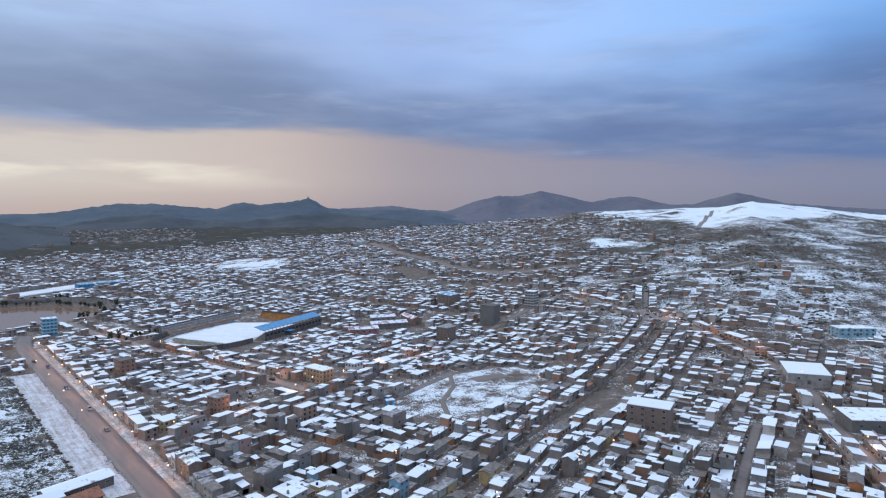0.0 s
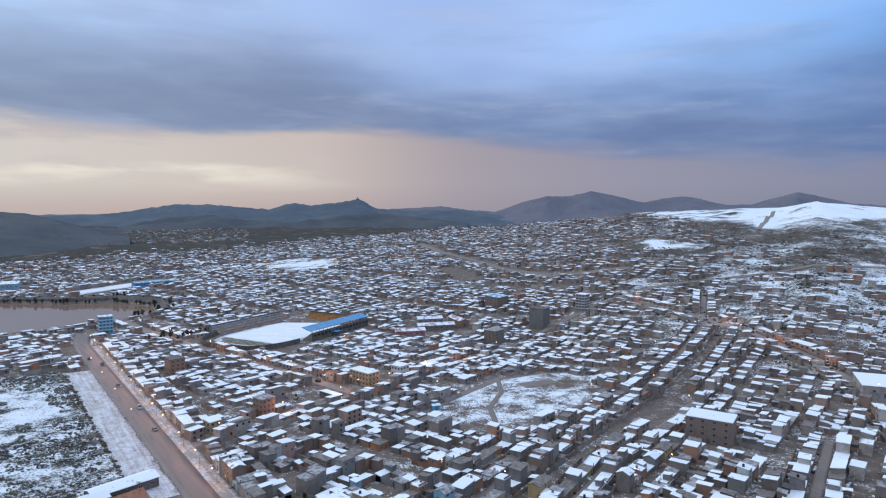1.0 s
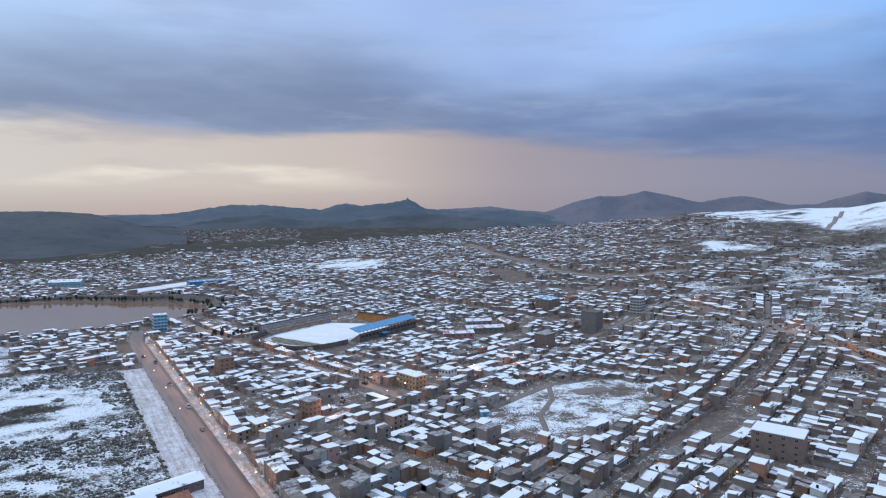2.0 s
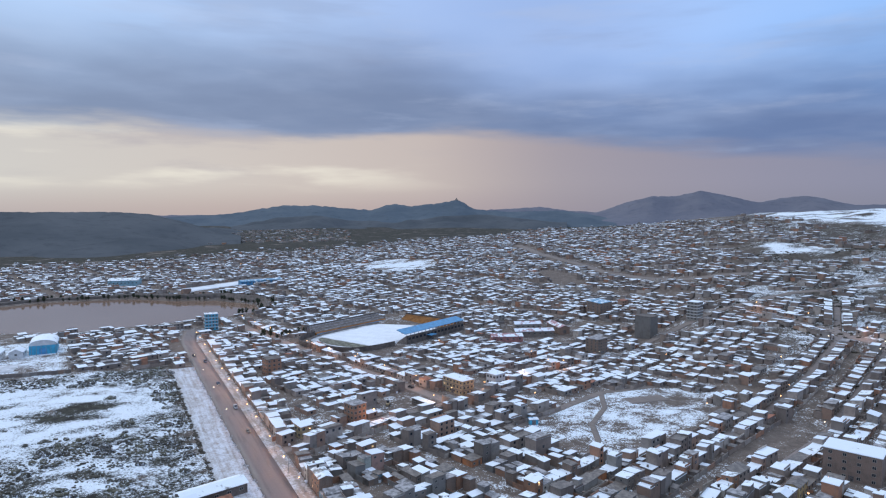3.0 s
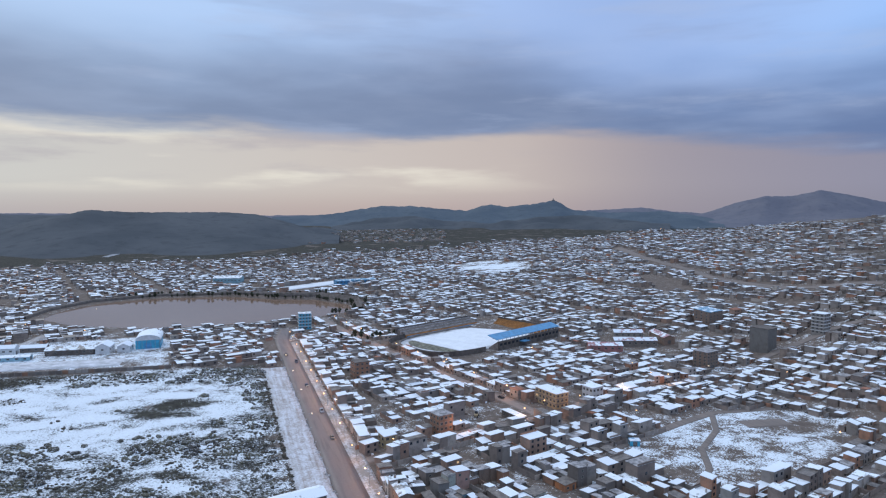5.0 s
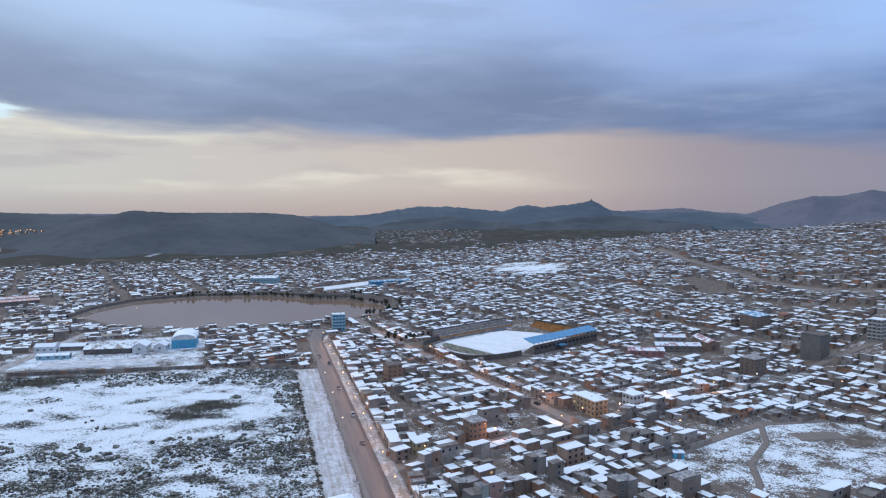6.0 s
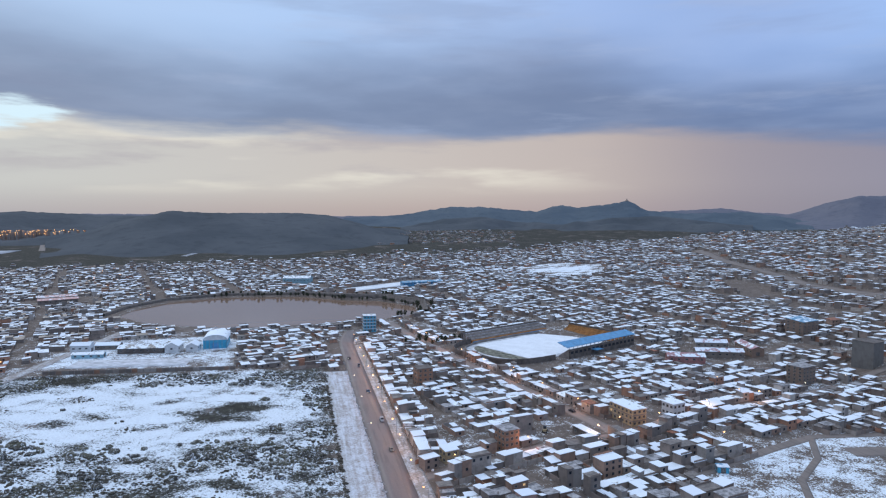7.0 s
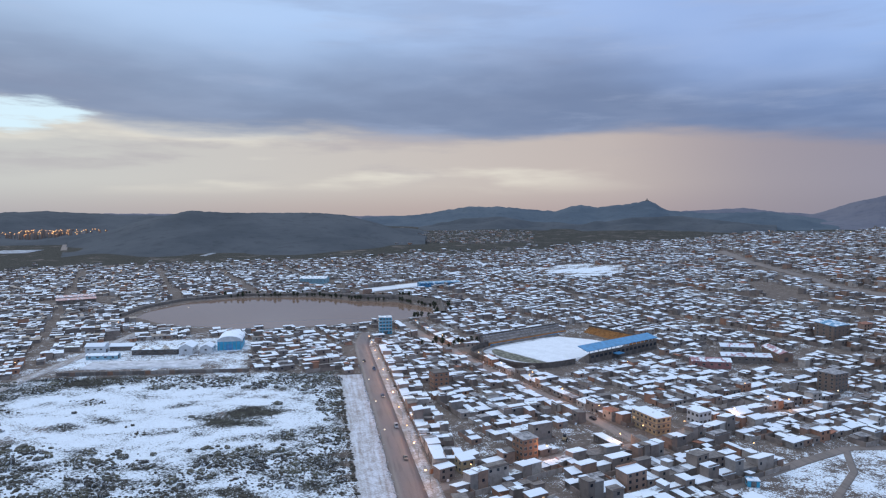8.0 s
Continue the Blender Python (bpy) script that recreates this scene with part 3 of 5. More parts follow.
def ridge(name, label, stops, dist, depth, material, seed, wobble=0.05):
    """A far range of hills: skyline as (degrees right of +y, degrees over eye level)."""
    az = np.arange(stops[0][0], stops[-1][0] + 0.01, 0.22)
    el = np.interp(az, [s[0] for s in stops], [s[1] for s in stops])
    el = el + wobble * waves(az * 10, az * 0, 14, seed) * 0.5
    el = np.convolve(np.pad(el, 1, mode="edge"), [0.2, 0.6, 0.2], "valid")
    rows = []
    el = el + wobble * 0.55 * waves(az * 10, az * 0 + 5, 4.2, seed + 7) * (el > -0.75)
    ks = [-1.0, -0.85, -0.7, -0.55, -0.4, -0.28, -0.18, -0.09, 0.0, 0.25, 0.6]
    for k in ks:
        r = dist + k * depth
        x, y = r * np.sin(np.radians(az)), r * np.cos(np.radians(az))
        top = 115 + dist * np.tan(np.radians(el))
        fall = (1 - abs(k)) ** 1.5 if k < 0 else (1 - k) ** 1.2
        z = top * fall + (1 - fall) * -8 + (abs(k) > 0.05) * fall * (1 - fall) * 70 * waves(x, y, 420, seed + 1)
        rows.append(np.stack([x, y, z], -1))
    co = np.concatenate(rows)
    n = len(az)
    i = np.arange((len(ks) - 1) * n).reshape(-1, n)[:, :-1].ravel()
    me = bpy.data.meshes.new(name)
    me.from_pydata(co.tolist(), [], np.stack([i, i + 1, i + n + 1, i + n], -1).tolist())
    me.materials.append(material)
    me.polygons.foreach_set("use_smooth", [True] * len(me.polygons))
    return tagged(new(name, me), label, "hill", kind="structure")


# no air haze is built; the ranges carry it as a colour tint
ridge("hill_range_far", "low hills along the far horizon, haze-pale in their colour", [(-80, -0.75), (-64, -0.62), (-52, -0.75), (-46, -0.95), (-36, -1.0), (-20, -0.9), (-9, -0.55), (-4.3, -0.27), (-2, -0.6), (4, -0.9), (20, -0.6), (36, -0.5), (60, -0.5)], 4700, 700, M_HILLE, 61, 0.05)
ridge("hill_range_middle", "dark hills with a rocky peak, haze-blue in their colour", [(-36, -1.15), (-31, -0.9), (-28.5, -0.45), (-26.8, -0.2), (-24, -0.2), (-21.5, -0.42), (-19.3, -0.6), (-18.2, -0.25), (-17.3, -0.03), (-15.8, -0.25), (-14, -0.05), (-12.4, 0.2), (-11.8, 0.34), (-11.2, 0.1), (-10.2, -0.5), (-7, -0.72), (-4, -0.6), (-2.2, -0.62), (0, -0.95), (3, -1.5)], 4050, 900, M_HILLM, 62, 0.07)
ridge("hill_range_east", "bare hills behind the city, haze-mauve in their colour", [(-2, -1.3), (0.3, -0.75), (3, 0.2), (4.8, 0.65), (6.6, 0.62), (8.6, 1.08), (10.5, 0.7), (12.9, 0.12), (14.6, 0.5), (16.3, 0.66), (19.4, -0.05), (21.2, 0.0), (22.8, 0.55), (24.4, 0.98), (26, 0.6), (28, 0.1), (34, -0.3), (50, -0.3)], 4350, 900, M_HILLE, 63, 0.05)
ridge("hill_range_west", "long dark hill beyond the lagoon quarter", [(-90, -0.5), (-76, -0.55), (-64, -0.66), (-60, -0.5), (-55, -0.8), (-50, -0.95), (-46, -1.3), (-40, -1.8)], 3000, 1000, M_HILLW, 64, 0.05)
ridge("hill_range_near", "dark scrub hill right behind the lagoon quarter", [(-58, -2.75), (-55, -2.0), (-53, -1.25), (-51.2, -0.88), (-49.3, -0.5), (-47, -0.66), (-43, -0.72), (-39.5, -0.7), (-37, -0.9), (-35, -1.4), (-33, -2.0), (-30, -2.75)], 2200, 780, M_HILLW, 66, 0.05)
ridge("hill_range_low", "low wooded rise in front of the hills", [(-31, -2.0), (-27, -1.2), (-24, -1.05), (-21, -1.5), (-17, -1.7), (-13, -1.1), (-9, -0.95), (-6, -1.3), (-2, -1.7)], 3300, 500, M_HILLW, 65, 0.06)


# ---- roads ----
def strip(name, label, pts, width, material, lift=0.12, category="road", offset=0.0, rag=0.0):
    """A road draped over the ground along a line; offset shifts it to the right of the line."""
    line = []
    for (ax, ay), (bx, by) in zip(pts, pts[1:]):
        n = max(1, int(math.hypot(bx - ax, by - ay) / 6))
        line += [(ax + (bx - ax) * k / n, ay + (by - ay) * k / n) for k in range(n)]
    line.append(pts[-1])
    bm = bmesh.new()
    rows = []
    for i, (x, y) in enumerate(line):
        ax, ay = line[max(0, i - 1)]
        bx, by = line[min(len(line) - 1, i + 1)]
        l = math.hypot(bx - ax, by - ay)
        nx, ny = (by - ay) / l, -(bx - ax) / l
        row = []
        sway = rag * (math.sin(i * 0.9) + math.sin(i * 2.3 + 1))
        for k in (-0.5, -0.25, 0, 0.25, 0.5):
            o = offset + k * (width + sway)
            px, py = x + nx * o, y + ny * o
            row.append(bm.verts.new((px, py, gz(px, py) + lift + 0.05 * (1 - 4 * k * k))))
        for k in (0.5, -0.5):
            o = offset + k * (width + sway)
            px, py = x + nx * o, y + ny * o
            row.append(bm.verts.new((px, py, gz(px, py) - 0.6)))
        rows.append(row)
    for a, b in zip(rows, rows[1:]):
        for j in range(4):
            bm.faces.new((a[j], a[j + 1], b[j + 1], b[j]))
        bm.faces.new((a[4], a[5], b[5], b[4]))
        bm.faces.new((a[6], a[0], b[0], b[6]))
    for f in bm.faces:
        f.smooth = True
    return tagged(new(name, mesh_of(name, bm, material)), label, category, kind="structure")


ROAD_DIR = Vector((-0.651, 0.759))
ROAD_RIGHT = Vector((0.759, 0.651))
ROAD_0 = Vector((-155.5, 297.5))


def on_road(along, right):
    p = ROAD_0 + ROAD_DIR * along + ROAD_RIGHT * right
    return p.x, p.y


MAIN = [on_road(-190, 0), on_road(262, 0), (-338, 515), (-352, 540)]
GA = radians(34)
GU, GV = Vector((math.sin(GA), math.cos(GA))), Vector((-math.cos(GA), math.sin(GA)))


def uv(u, v):
    p = GU * u + GV * v
    return p.x, p.y


AVENUE = [(-68, 378), (-75, 384), (-132, 427), (-204, 477), (-254, 517), (-291, 545), (-345, 592)]
CROSS = [(-143, 292), (-107, 354), (-75, 390), (-47, 441), (-7, 492), (28, 542)]
EASTSTREET = [(-20, 228), (22, 297), (51, 346), (86, 398), (132, 464), (165, 520), (190, 600)]
MIDSTREET = [(-12, 178), (18, 228), (52, 292), (104, 366), (169, 468), (200, 520)]
LOWROAD = [(178, 180), (191, 274), (206, 335), (216, 368), (212, 425), (188, 500), (155, 552), (120, 600)]
RSTREET = [(80, 180), (105, 225), (132, 274), (165, 330)]
LEFTROAD = [(-400, 200), (-446, 285), (-472, 335), (-493, 373), (-530, 440)]
FARROAD = [(-124, 1124), (-77, 988), (-42, 932), (-19, 897), (21, 826), (50, 791), (81, 753), (150, 720)]
FARROAD2 = [(40, 560), (90, 600), (170, 640), (300, 650), (420, 640)]

strip("road_main", "wide wet brown road with tyre tracks", MAIN, 12.0, M_ROAD, 0.16)
strip("road_sandy_verge", "sandy verge with thin snow beside the road", [on_road(-60, 0), on_road(172, 0)], 14.5, M_SAND, 0.10, offset=-13.4, rag=0.7)
strip("pavement_main", "pale concrete pavement along the houses", [on_road(-190, 0), on_road(250, 0)], 6.4, M_WALK, 0.26, "pavement", offset=9.3)
strip("road_avenue", "muddy avenue lit by street lamps", AVENUE, 8.5, M_STREET, 0.14)
strip("road_cross", "muddy cross street between house rows", CROSS, 6.5, M_STREET, 0.15)
strip("road_east", "earth street beside the vacant lot", EASTSTREET, 5.2, M_STREET, 0.13)
strip("road_mid", "narrow earth street between house rows", MIDSTREET, 3.4, M_STREET, 0.13)
strip("road_low", "earth road past the warehouses", LOWROAD, 8.0, M_STREET, 0.14)
strip("road_side", "short side street of bare earth", RSTREET, 5.2, M_STREET, 0.12)
strip("road_left", "pale earth road beside the walled yard", LEFTROAD, 9.0, M_WALK, 0.12)
strip("road_hill", "earth road climbing the hillside", FARROAD, 11.0, M_TRAIL, 0.6)
strip("road_hillside", "pale earth track across the slope", FARROAD2, 7.0, M_TRAIL, 0.4)
strip("road_summit", "dark track climbing to the white summit", [(344, 877), (400, 985), (458, 1101)], 6.0, M_STREET, 0.5)
strip("pitch_earth", "bare earth playing patch in the snowy lot", [(20, 413), (42, 426)], 11.0, M_TRAIL, 0.09, "playing field")
strip("trail_lot", "trodden earth path across the snowy lot", [(-2, 322), (3, 345), (0, 368), (7, 398), (5, 428)], 3.2, M_TRAIL, 0.06, "path")
strip("trail_lot_edge", "earth track along the snowy lot", [(-40, 352), (-12, 400), (6, 428), (40, 450)], 5.5, M_TRAIL, 0.08, "path")
SHORE = [(-622, 484), (-648, 530), (-658, 590), (-626, 656), (-546, 706), (-482, 706), (-436, 721), (-370, 702), (-336, 650)]
strip("promenade", "grey earth bank with a walk round the lagoon", SHORE, 5.0, M_DARKCONC, 2.8, "embankment")
STREETS = [(MAIN, 8.2), (AVENUE, 4.9), (CROSS, 3.6), (EASTSTREET, 2.8), (MIDSTREET, 1.9), (LOWROAD, 4.4), (RSTREET, 3.0), (LEFTROAD, 6.0), (FARROAD, 9.0), (FARROAD2, 6.0)]


# ---- houses ----
STAD_S, STAD_N = Vector((0.407, 0.913)), Vector((0.913, -0.407))


def stad(a, b):
    p = STAD_N * a + STAD_S * b
    return p.x, p.y


BLOCKED = [
    (FIELD, 4), (LOT, 3), (WASTE, 3), (SNOWLOT, 3), (BARE_SLOPE, -24), (BARE_SLOPE_2, -12), (WHITESLOPE, 0), ([(262, 497), (343, 494), (311, 448), (261, 462)], 0), (LAKE, 21),
    ([stad(-440, 372), stad(-334, 372), stad(-334, 512), stad(-440, 512)], 1),
    ([(-462, 296), (-346, 382), (-360, 412), (-394, 432), (-392, 462), (-440, 468), (-522, 400)], 1),                # walled yard
    ([on_road(-200, -24), on_road(176, -24), on_road(176, -6), on_road(-200, -6)], 2),
    ([(-96, 392), (-70, 396), (-58, 424), (-88, 428)], 0),                    # ochre building
    ([(92, 322), (114, 312), (124, 332), (102, 344)], 0),                      # brown block
    ([(206, 372), (236, 372), (240, 404), (210, 408)], 0), ([(202, 308), (250, 308), (250, 342), (210, 342)], 0), ([(272, 444), (318, 448), (312, 470), (274, 466)], 0),
    ([(-348, 535), (-326, 540), (-332, 560), (-352, 556)], 3),                # blue corner building
    ([(-525, 735), (-470, 735), (-420, 840), (-470, 870)], 4), ([(-650, 760), (-596, 790), (-612, 830), (-660, 800)], 4),
    ([(-800, 490), (-735, 488), (-715, 550), (-770, 570)], 2),
    ([(34, 570), (52, 570), (52, 590), (34, 590)], 0), ([(74, 590), (92, 590), (92, 606), (74, 606)], 0),
    ([(-78, 545), (-14, 560), (-10, 625), (-80, 625)], 0),
    ([(-118, 385), (-100, 372), (-82, 386), (-104, 402)], 0),
]


DISCS = [(-121, 342, 5), (-139, 318, 4), (-42, 447, 7), (-60, 432, 6), (3, 536, 9), (5, 658, 14), (-108, 371, 11), (-210, 420, 7)]


def clear_of(x, y, r):
    """True where a plot of radius r meets no road, lot or special building."""
    x, y = np.asarray(x, float), np.asarray(y, float)
    ok = np.ones(x.shape, bool)
    for line, half in STREETS:
        for (ax, ay), (bx, by) in zip(line, line[1:]):
            k = np.clip(((x - ax) * (bx - ax) + (y - ay) * (by - ay)) / ((bx - ax) ** 2 + (by - ay) ** 2), 0, 1)
            ok &= np.hypot(x - ax - k * (bx - ax), y - ay - k * (by - ay)) > half + r
    for cx, cy, cr in DISCS:
        ok &= np.hypot(x - cx, y - cy) > cr + r * 0.7
    for poly, margin in BLOCKED:
        ok &= inside(x, y, poly) < -margin - r * 0.6
    return ok


PLOT_W = (5.0, 6.2, 7.4, 8.6, 10.4)
PLOT_D = 15.0


def plots():
    """Walled house plots, back to back between the streets: x, y, turn, width, depth."""
    rng = random.Random(5)
    cand = []
    # a row that follows the main road, fronts towards it
    a = -185.0
    while a < 246:
        w = rng.choice(PLOT_W)
        x, y = on_road(a + w / 2, 12.9 + PLOT_D / 2)
        cand.append((x, y, -49.4, w, True))
        a += w + 0.15
    # shallow plots that line the smaller streets
    lined = []
    for line, half in ((AVENUE, 6.0), (CROSS, 4.4), (EASTSTREET, 2.8), (MIDSTREET, 1.9), (RSTREET, 3.0), (LOWROAD, 4.4)):
        for (ax, ay), (bx, by) in zip(line, line[1:]):
            l = math.hypot(bx - ax, by - ay)
            tx, ty = (bx - ax) / l, (by - ay) / l
            for side in (1, -1):
                nx, ny = ty * side, -tx * side
                a = 0.5
                while a < l - 3:
                    w = rng.choice(PLOT_W)
                    x, y = ax + tx * (a + w / 2) + nx * (half + 4.9), ay + ty * (a + w / 2) + ny * (half + 4.9)
                    probe = [x - tx * w / 4, x + tx * w / 4], [y - ty * w / 4, y + ty * w / 4]
                    if clear_of(*probe, np.array([3.3, 3.3])).all() and all(math.hypot(x - p[0], y - p[1]) > (w + p[3]) / 2 * 0.95 for p in lined):
                        lined.append((x, y, math.degrees(math.atan2(ny, nx)) - 90, w, 8.4))
                    a += w + 0.15
    cross = sorted(rng.uniform(-8, 8) + k for k in range(-100, 1700, 104))
    v, row = -760.0, 0
    while v < 1560:
        u = -200.0 + rng.uniform(0, 8)
        while u < 1650:
            w = rng.choice(PLOT_W)
            if min(abs(u + w / 2 - c) for c in cross) > w / 2 + 2.2 and rng.random() > 0.02:
                x, y = uv(u + w / 2, v + PLOT_D / 2)
                cand.append((x, y, 56.0 + 180 * (row % 2), w, False))
            u += w + rng.choice((0.1, 0.15, 0.2, 0.2, 1.2))
        row += 1
        v += PLOT_D + (5.6 if row % 2 == 0 else 0.3)
    x, y, turn, w = (np.array([c[i] for c in cand]) for i in range(4))
    roadside = np.array([c[4] for c in cand])
    bx, by = -np.sin(np.radians(turn)), np.cos(np.radians(turn))
    free = {}
    for b in (-5.0, 0.0, 5.0):
        px, py = x + bx * b, y + by * b
        k = (px - ROAD_0.x) * ROAD_RIGHT.x + (py - ROAD_0.y) * ROAD_RIGHT.y
        along = (px - ROAD_0.x) * ROAD_DIR.x + (py - ROAD_0.y) * ROAD_DIR.y
        crowd = np.full(px.shape, 1e9)
        for q in lined:
            crowd = np.minimum(crowd, np.hypot(px - q[0], py - q[1]))
        free[b] = (crowd > 7.0) & clear_of(px, py, np.minimum(w / 2, np.where(roadside, 2.2, 3.4))) & (roadside | (k < 0) | (k > 30.5) | (along < -190) | (along > 250))
    front, back = free[-5.0] & ~free[5.0], free[5.0] & ~free[-5.0]
    whole = free[-5.0] & free[0.0] & free[5.0]
    shift = np.where(whole, 0.0, np.where(front, -3.3, 3.3))
    x, y = x + bx * shift, y + by * shift
    d, az = np.hypot(x, y), np.degrees(np.arctan2(x, y))
    ok = (whole | front | back) & (d > 165) & (az > -72) & (az < 42) & (y > 90)
    wob = np.array([rng.random() for _ in cand])
    limit = np.interp(az, [-70, -45, -20, -5, 5, 12, 20, 30, 40], [1320, 1330, 1290, 1400, 1400, 1200, 900, 640, 520])
    ok &= d < limit * (0.88 + 0.2 * wob)
    thin = np.interp(az, [-5, 6, 11, 16, 22, 40], [0, 0.04, 0.22, 0.48, 0.72, 0.8]) * np.interp(d, [400, 560, 800], [0, 0.75, 1])
    thin += np.interp(d, [700, 1400], [0.02, 0.2])
    ok &= np.array([rng.random() for _ in cand]) > thin
    return lined + [(float(x[i]), float(y[i]), float(turn[i]), float(w[i]), PLOT_D if whole[i] else 8.4) for i in np.nonzero(ok)[0]]


def plot_design(rng, w, d, far=False):
    """The volumes on one plot, street side towards -y: name, x0, y0, x1, y1, height, rise, lean."""
    x0, x1, y0, y1 = -w / 2, w / 2, -d / 2, d / 2
    out = []
    f = min(d * 0.62, rng.uniform(4.2, 6.6))
    storeys = rng.choice((1, 1, 1, 1, 2) if far else (1, 1, 1, 1, 2, 2, 2, 3))
    h, rise, style = 2.45 * storeys + rng.uniform(0, 0.5), rng.uniform(0.2, 0.7), rng.random()
    lean = rng.choice(("b+", "b+", "b-", "a+", "a-"))
    if style < 0.17:
        out.append(("main", x0, y0, x1, y0 + f, h, 0.0, "flat"))
    elif style < 0.25:
        out.append(("main", x0, y0, x1, y0 + f, h, rise + 0.5, "gable"))
    elif w > 6 and style < 0.74:
        c = w * rng.uniform(-0.15, 0.15)
        drop = rng.choice((0.3, -0.4, -0.6, -2.4 if storeys > 1 else -0.3))
        out.append(("main", x0, y0, c - 0.02, y0 + f, h, rise, lean))
        out.append(("annex", c + 0.02, y0, x1, y0 + f * rng.uniform(0.75, 1.1), h + drop, rise * 0.8, rng.choice((lean, "flat", "b+"))))
    else:
        out.append(("main", x0, y0, x1, y0 + f, h, rise, lean))
    # a wing of small rooms along one side of the yard
    left, g = rng.random() < 0.5, min(w * 0.48, rng.uniform(2.6, 3.7))
    wx0, wx1 = (x0, x0 + g) if left else (x1 - g, x1)
    b = y0 + f * 1.1 + 0.3
    while b < y1 - 2.4:
        seg = min(rng.uniform(3.2, 7.0), y1 - b)
        if rng.random() < 0.84:
            out.append(("wing", wx0, b, wx1, b + seg - 0.05, rng.uniform(2.2, 2.9) + (2.4 if rng.random() < 0.13 else 0), rng.uniform(0.15, 0.4), rng.choice(("a-" if left else "a+", "b+", "b-"))))
        b += seg
    if d > 12 and rng.random() < 0.62:
        e = rng.uniform(2.8, 4.2)
        a0, a1 = (wx1 + 0.05, x1) if left else (x0, wx0 - 0.05)
        out.append(("back_room", a0, y1 - e, a1, y1, rng.uniform(2.3, 2.9) + (2.4 if rng.random() < 0.18 else 0), rng.uniform(0.2, 0.45), rng.choice(("b-", "b+"))))
    return storeys, left, out


def tops(lean, rise):
    """Height gain at the corners (x0,y0) (x1,y0) (x1,y1) (x0,y1)."""
    return {"b+": (0, 0, rise, rise), "b-": (rise, rise, 0, 0), "a+": (0, rise, rise, 0), "a-": (rise, 0, 0, rise), "flat": (0, 0, 0, 0)}[lean]


def shed_roof(bm, x0, y0, x1, y1, z, rise, over, thick=0.22, back=False, mat=0):
    za, zb = (z + rise, z) if back else (z, z + rise)
    slab(bm, ((x0 - over, y0 - over, za), (x1 + over, y0 - over, za), (x1 + over, y1 + over, zb), (x0 - over, y1 + over, zb)), thick, mat)


def wall_block(bm, x0, y0, x1, y1, h, rise, back=False, foot=-2.0, mat=0):
    """Walls whose top follows a lean-to roof."""
    za, zb = (h + rise, h) if back else (h, h + rise)
    low = [bm.verts.new(c) for c in ((x0, y0, foot), (x1, y0, foot), (x1, y1, foot), (x0, y1, foot))]
    top = [bm.verts.new(c) for c in ((x0, y0, za), (x1, y0, za), (x1, y1, zb), (x0, y1, zb))]
    bm.faces.new(top).material_index = mat
    for i in range(4):
        j = (i + 1) % 4
        bm.faces.new((low[i], low[j], top[j], top[i])).material_index = mat


def gable_block(bm, x0, y0, x1, y1, h, rise, foot=-2.0):
    ym = (y0 + y1) / 2
    lo = [bm.verts.new(c) for c in ((x0, y0, foot), (x1, y0, foot), (x1, y1, foot), (x0, y1, foot))]
    up = [bm.verts.new(c) for c in ((x0, y0, h), (x1, y0, h), (x1, y1, h), (x0, y1, h))]
    r0, r1 = bm.verts.new((x0, ym, h + rise)), bm.verts.new((x1, ym, h + rise))
    for f in ((lo[0], lo[1], up[1], up[0]), (lo[2], lo[3], up[3], up[2]), (lo[1], lo[2], up[2], r1, up[1]), (lo[3], lo[0], up[0], r0, up[3]), (up[0], up[1], r1, r0), (up[2], up[3], r0, r1)):
        bm.faces.new(f)


def gable_roof(bm, x0, y0, x1, y1, z, rise, over, thick=0.22):
    ym = (y0 + y1) / 2
    dz = rise * over / ((y1 - y0) / 2)
    slab(bm, ((x0 - over, y0 - over, z - dz), (x1 + over, y0 - over, z - dz), (x1 + over, ym, z + rise), (x0 - over, ym, z + rise)), thick)
    slab(bm, ((x0 - over, ym, z + rise), (x1 + over, ym, z + rise), (x1 + over, y1 + over, z - dz), (x0 - over, y1 + over, z - dz)), thick)


def window_part(house, x, y, z, w, h, facing, lit=False):
    """A window proud of a wall facing -y, +y, -x or +x: frame with a pane in it."""
    bm = bmesh.new()
    for a0, b0, a1, b1 in ((-w / 2, -h / 2, w / 2, -h / 2 + 0.12), (-w / 2, h / 2 - 0.12, w / 2, h / 2), (-w / 2, -h / 2, -w / 2 + 0.12, h / 2), (w / 2 - 0.12, -h / 2, w / 2, h / 2), (-0.05, -h / 2, 0.05, h / 2)):
        box(bm, a0, -0.09, b0, a1, 0.05, b1)
    ob = part("window", bm, M_FRAME, house)
    ob.matrix_basis = pose(x, y, z, 0, 0, {"-y": 0, "+x": 90, "+y": 180, "-x": -90}[facing])
    part("pane", boxed(-w / 2 + 0.06, -0.04, -h / 2 + 0.06, w / 2 - 0.06, 0.05, h / 2 - 0.06), M_LITGLASS if lit else M_GLASS, ob)
    return ob


def leaning_walls(x0, y0, x1, y1, h, gains, foot=-2.5):
    bm = bmesh.new()
    ring = ((x0, y0), (x1, y0), (x1, y1), (x0, y1))
    low, top = [bm.verts.new((x, y, foot)) for x, y in ring], [bm.verts.new((x, y, h + g)) for (x, y), g in zip(ring, gains)]
    bm.faces.new(top)
    for i in range(4):
        j = (i + 1) % 4
        bm.faces.new((low[i], low[j], top[j], top[i]))
    return bm


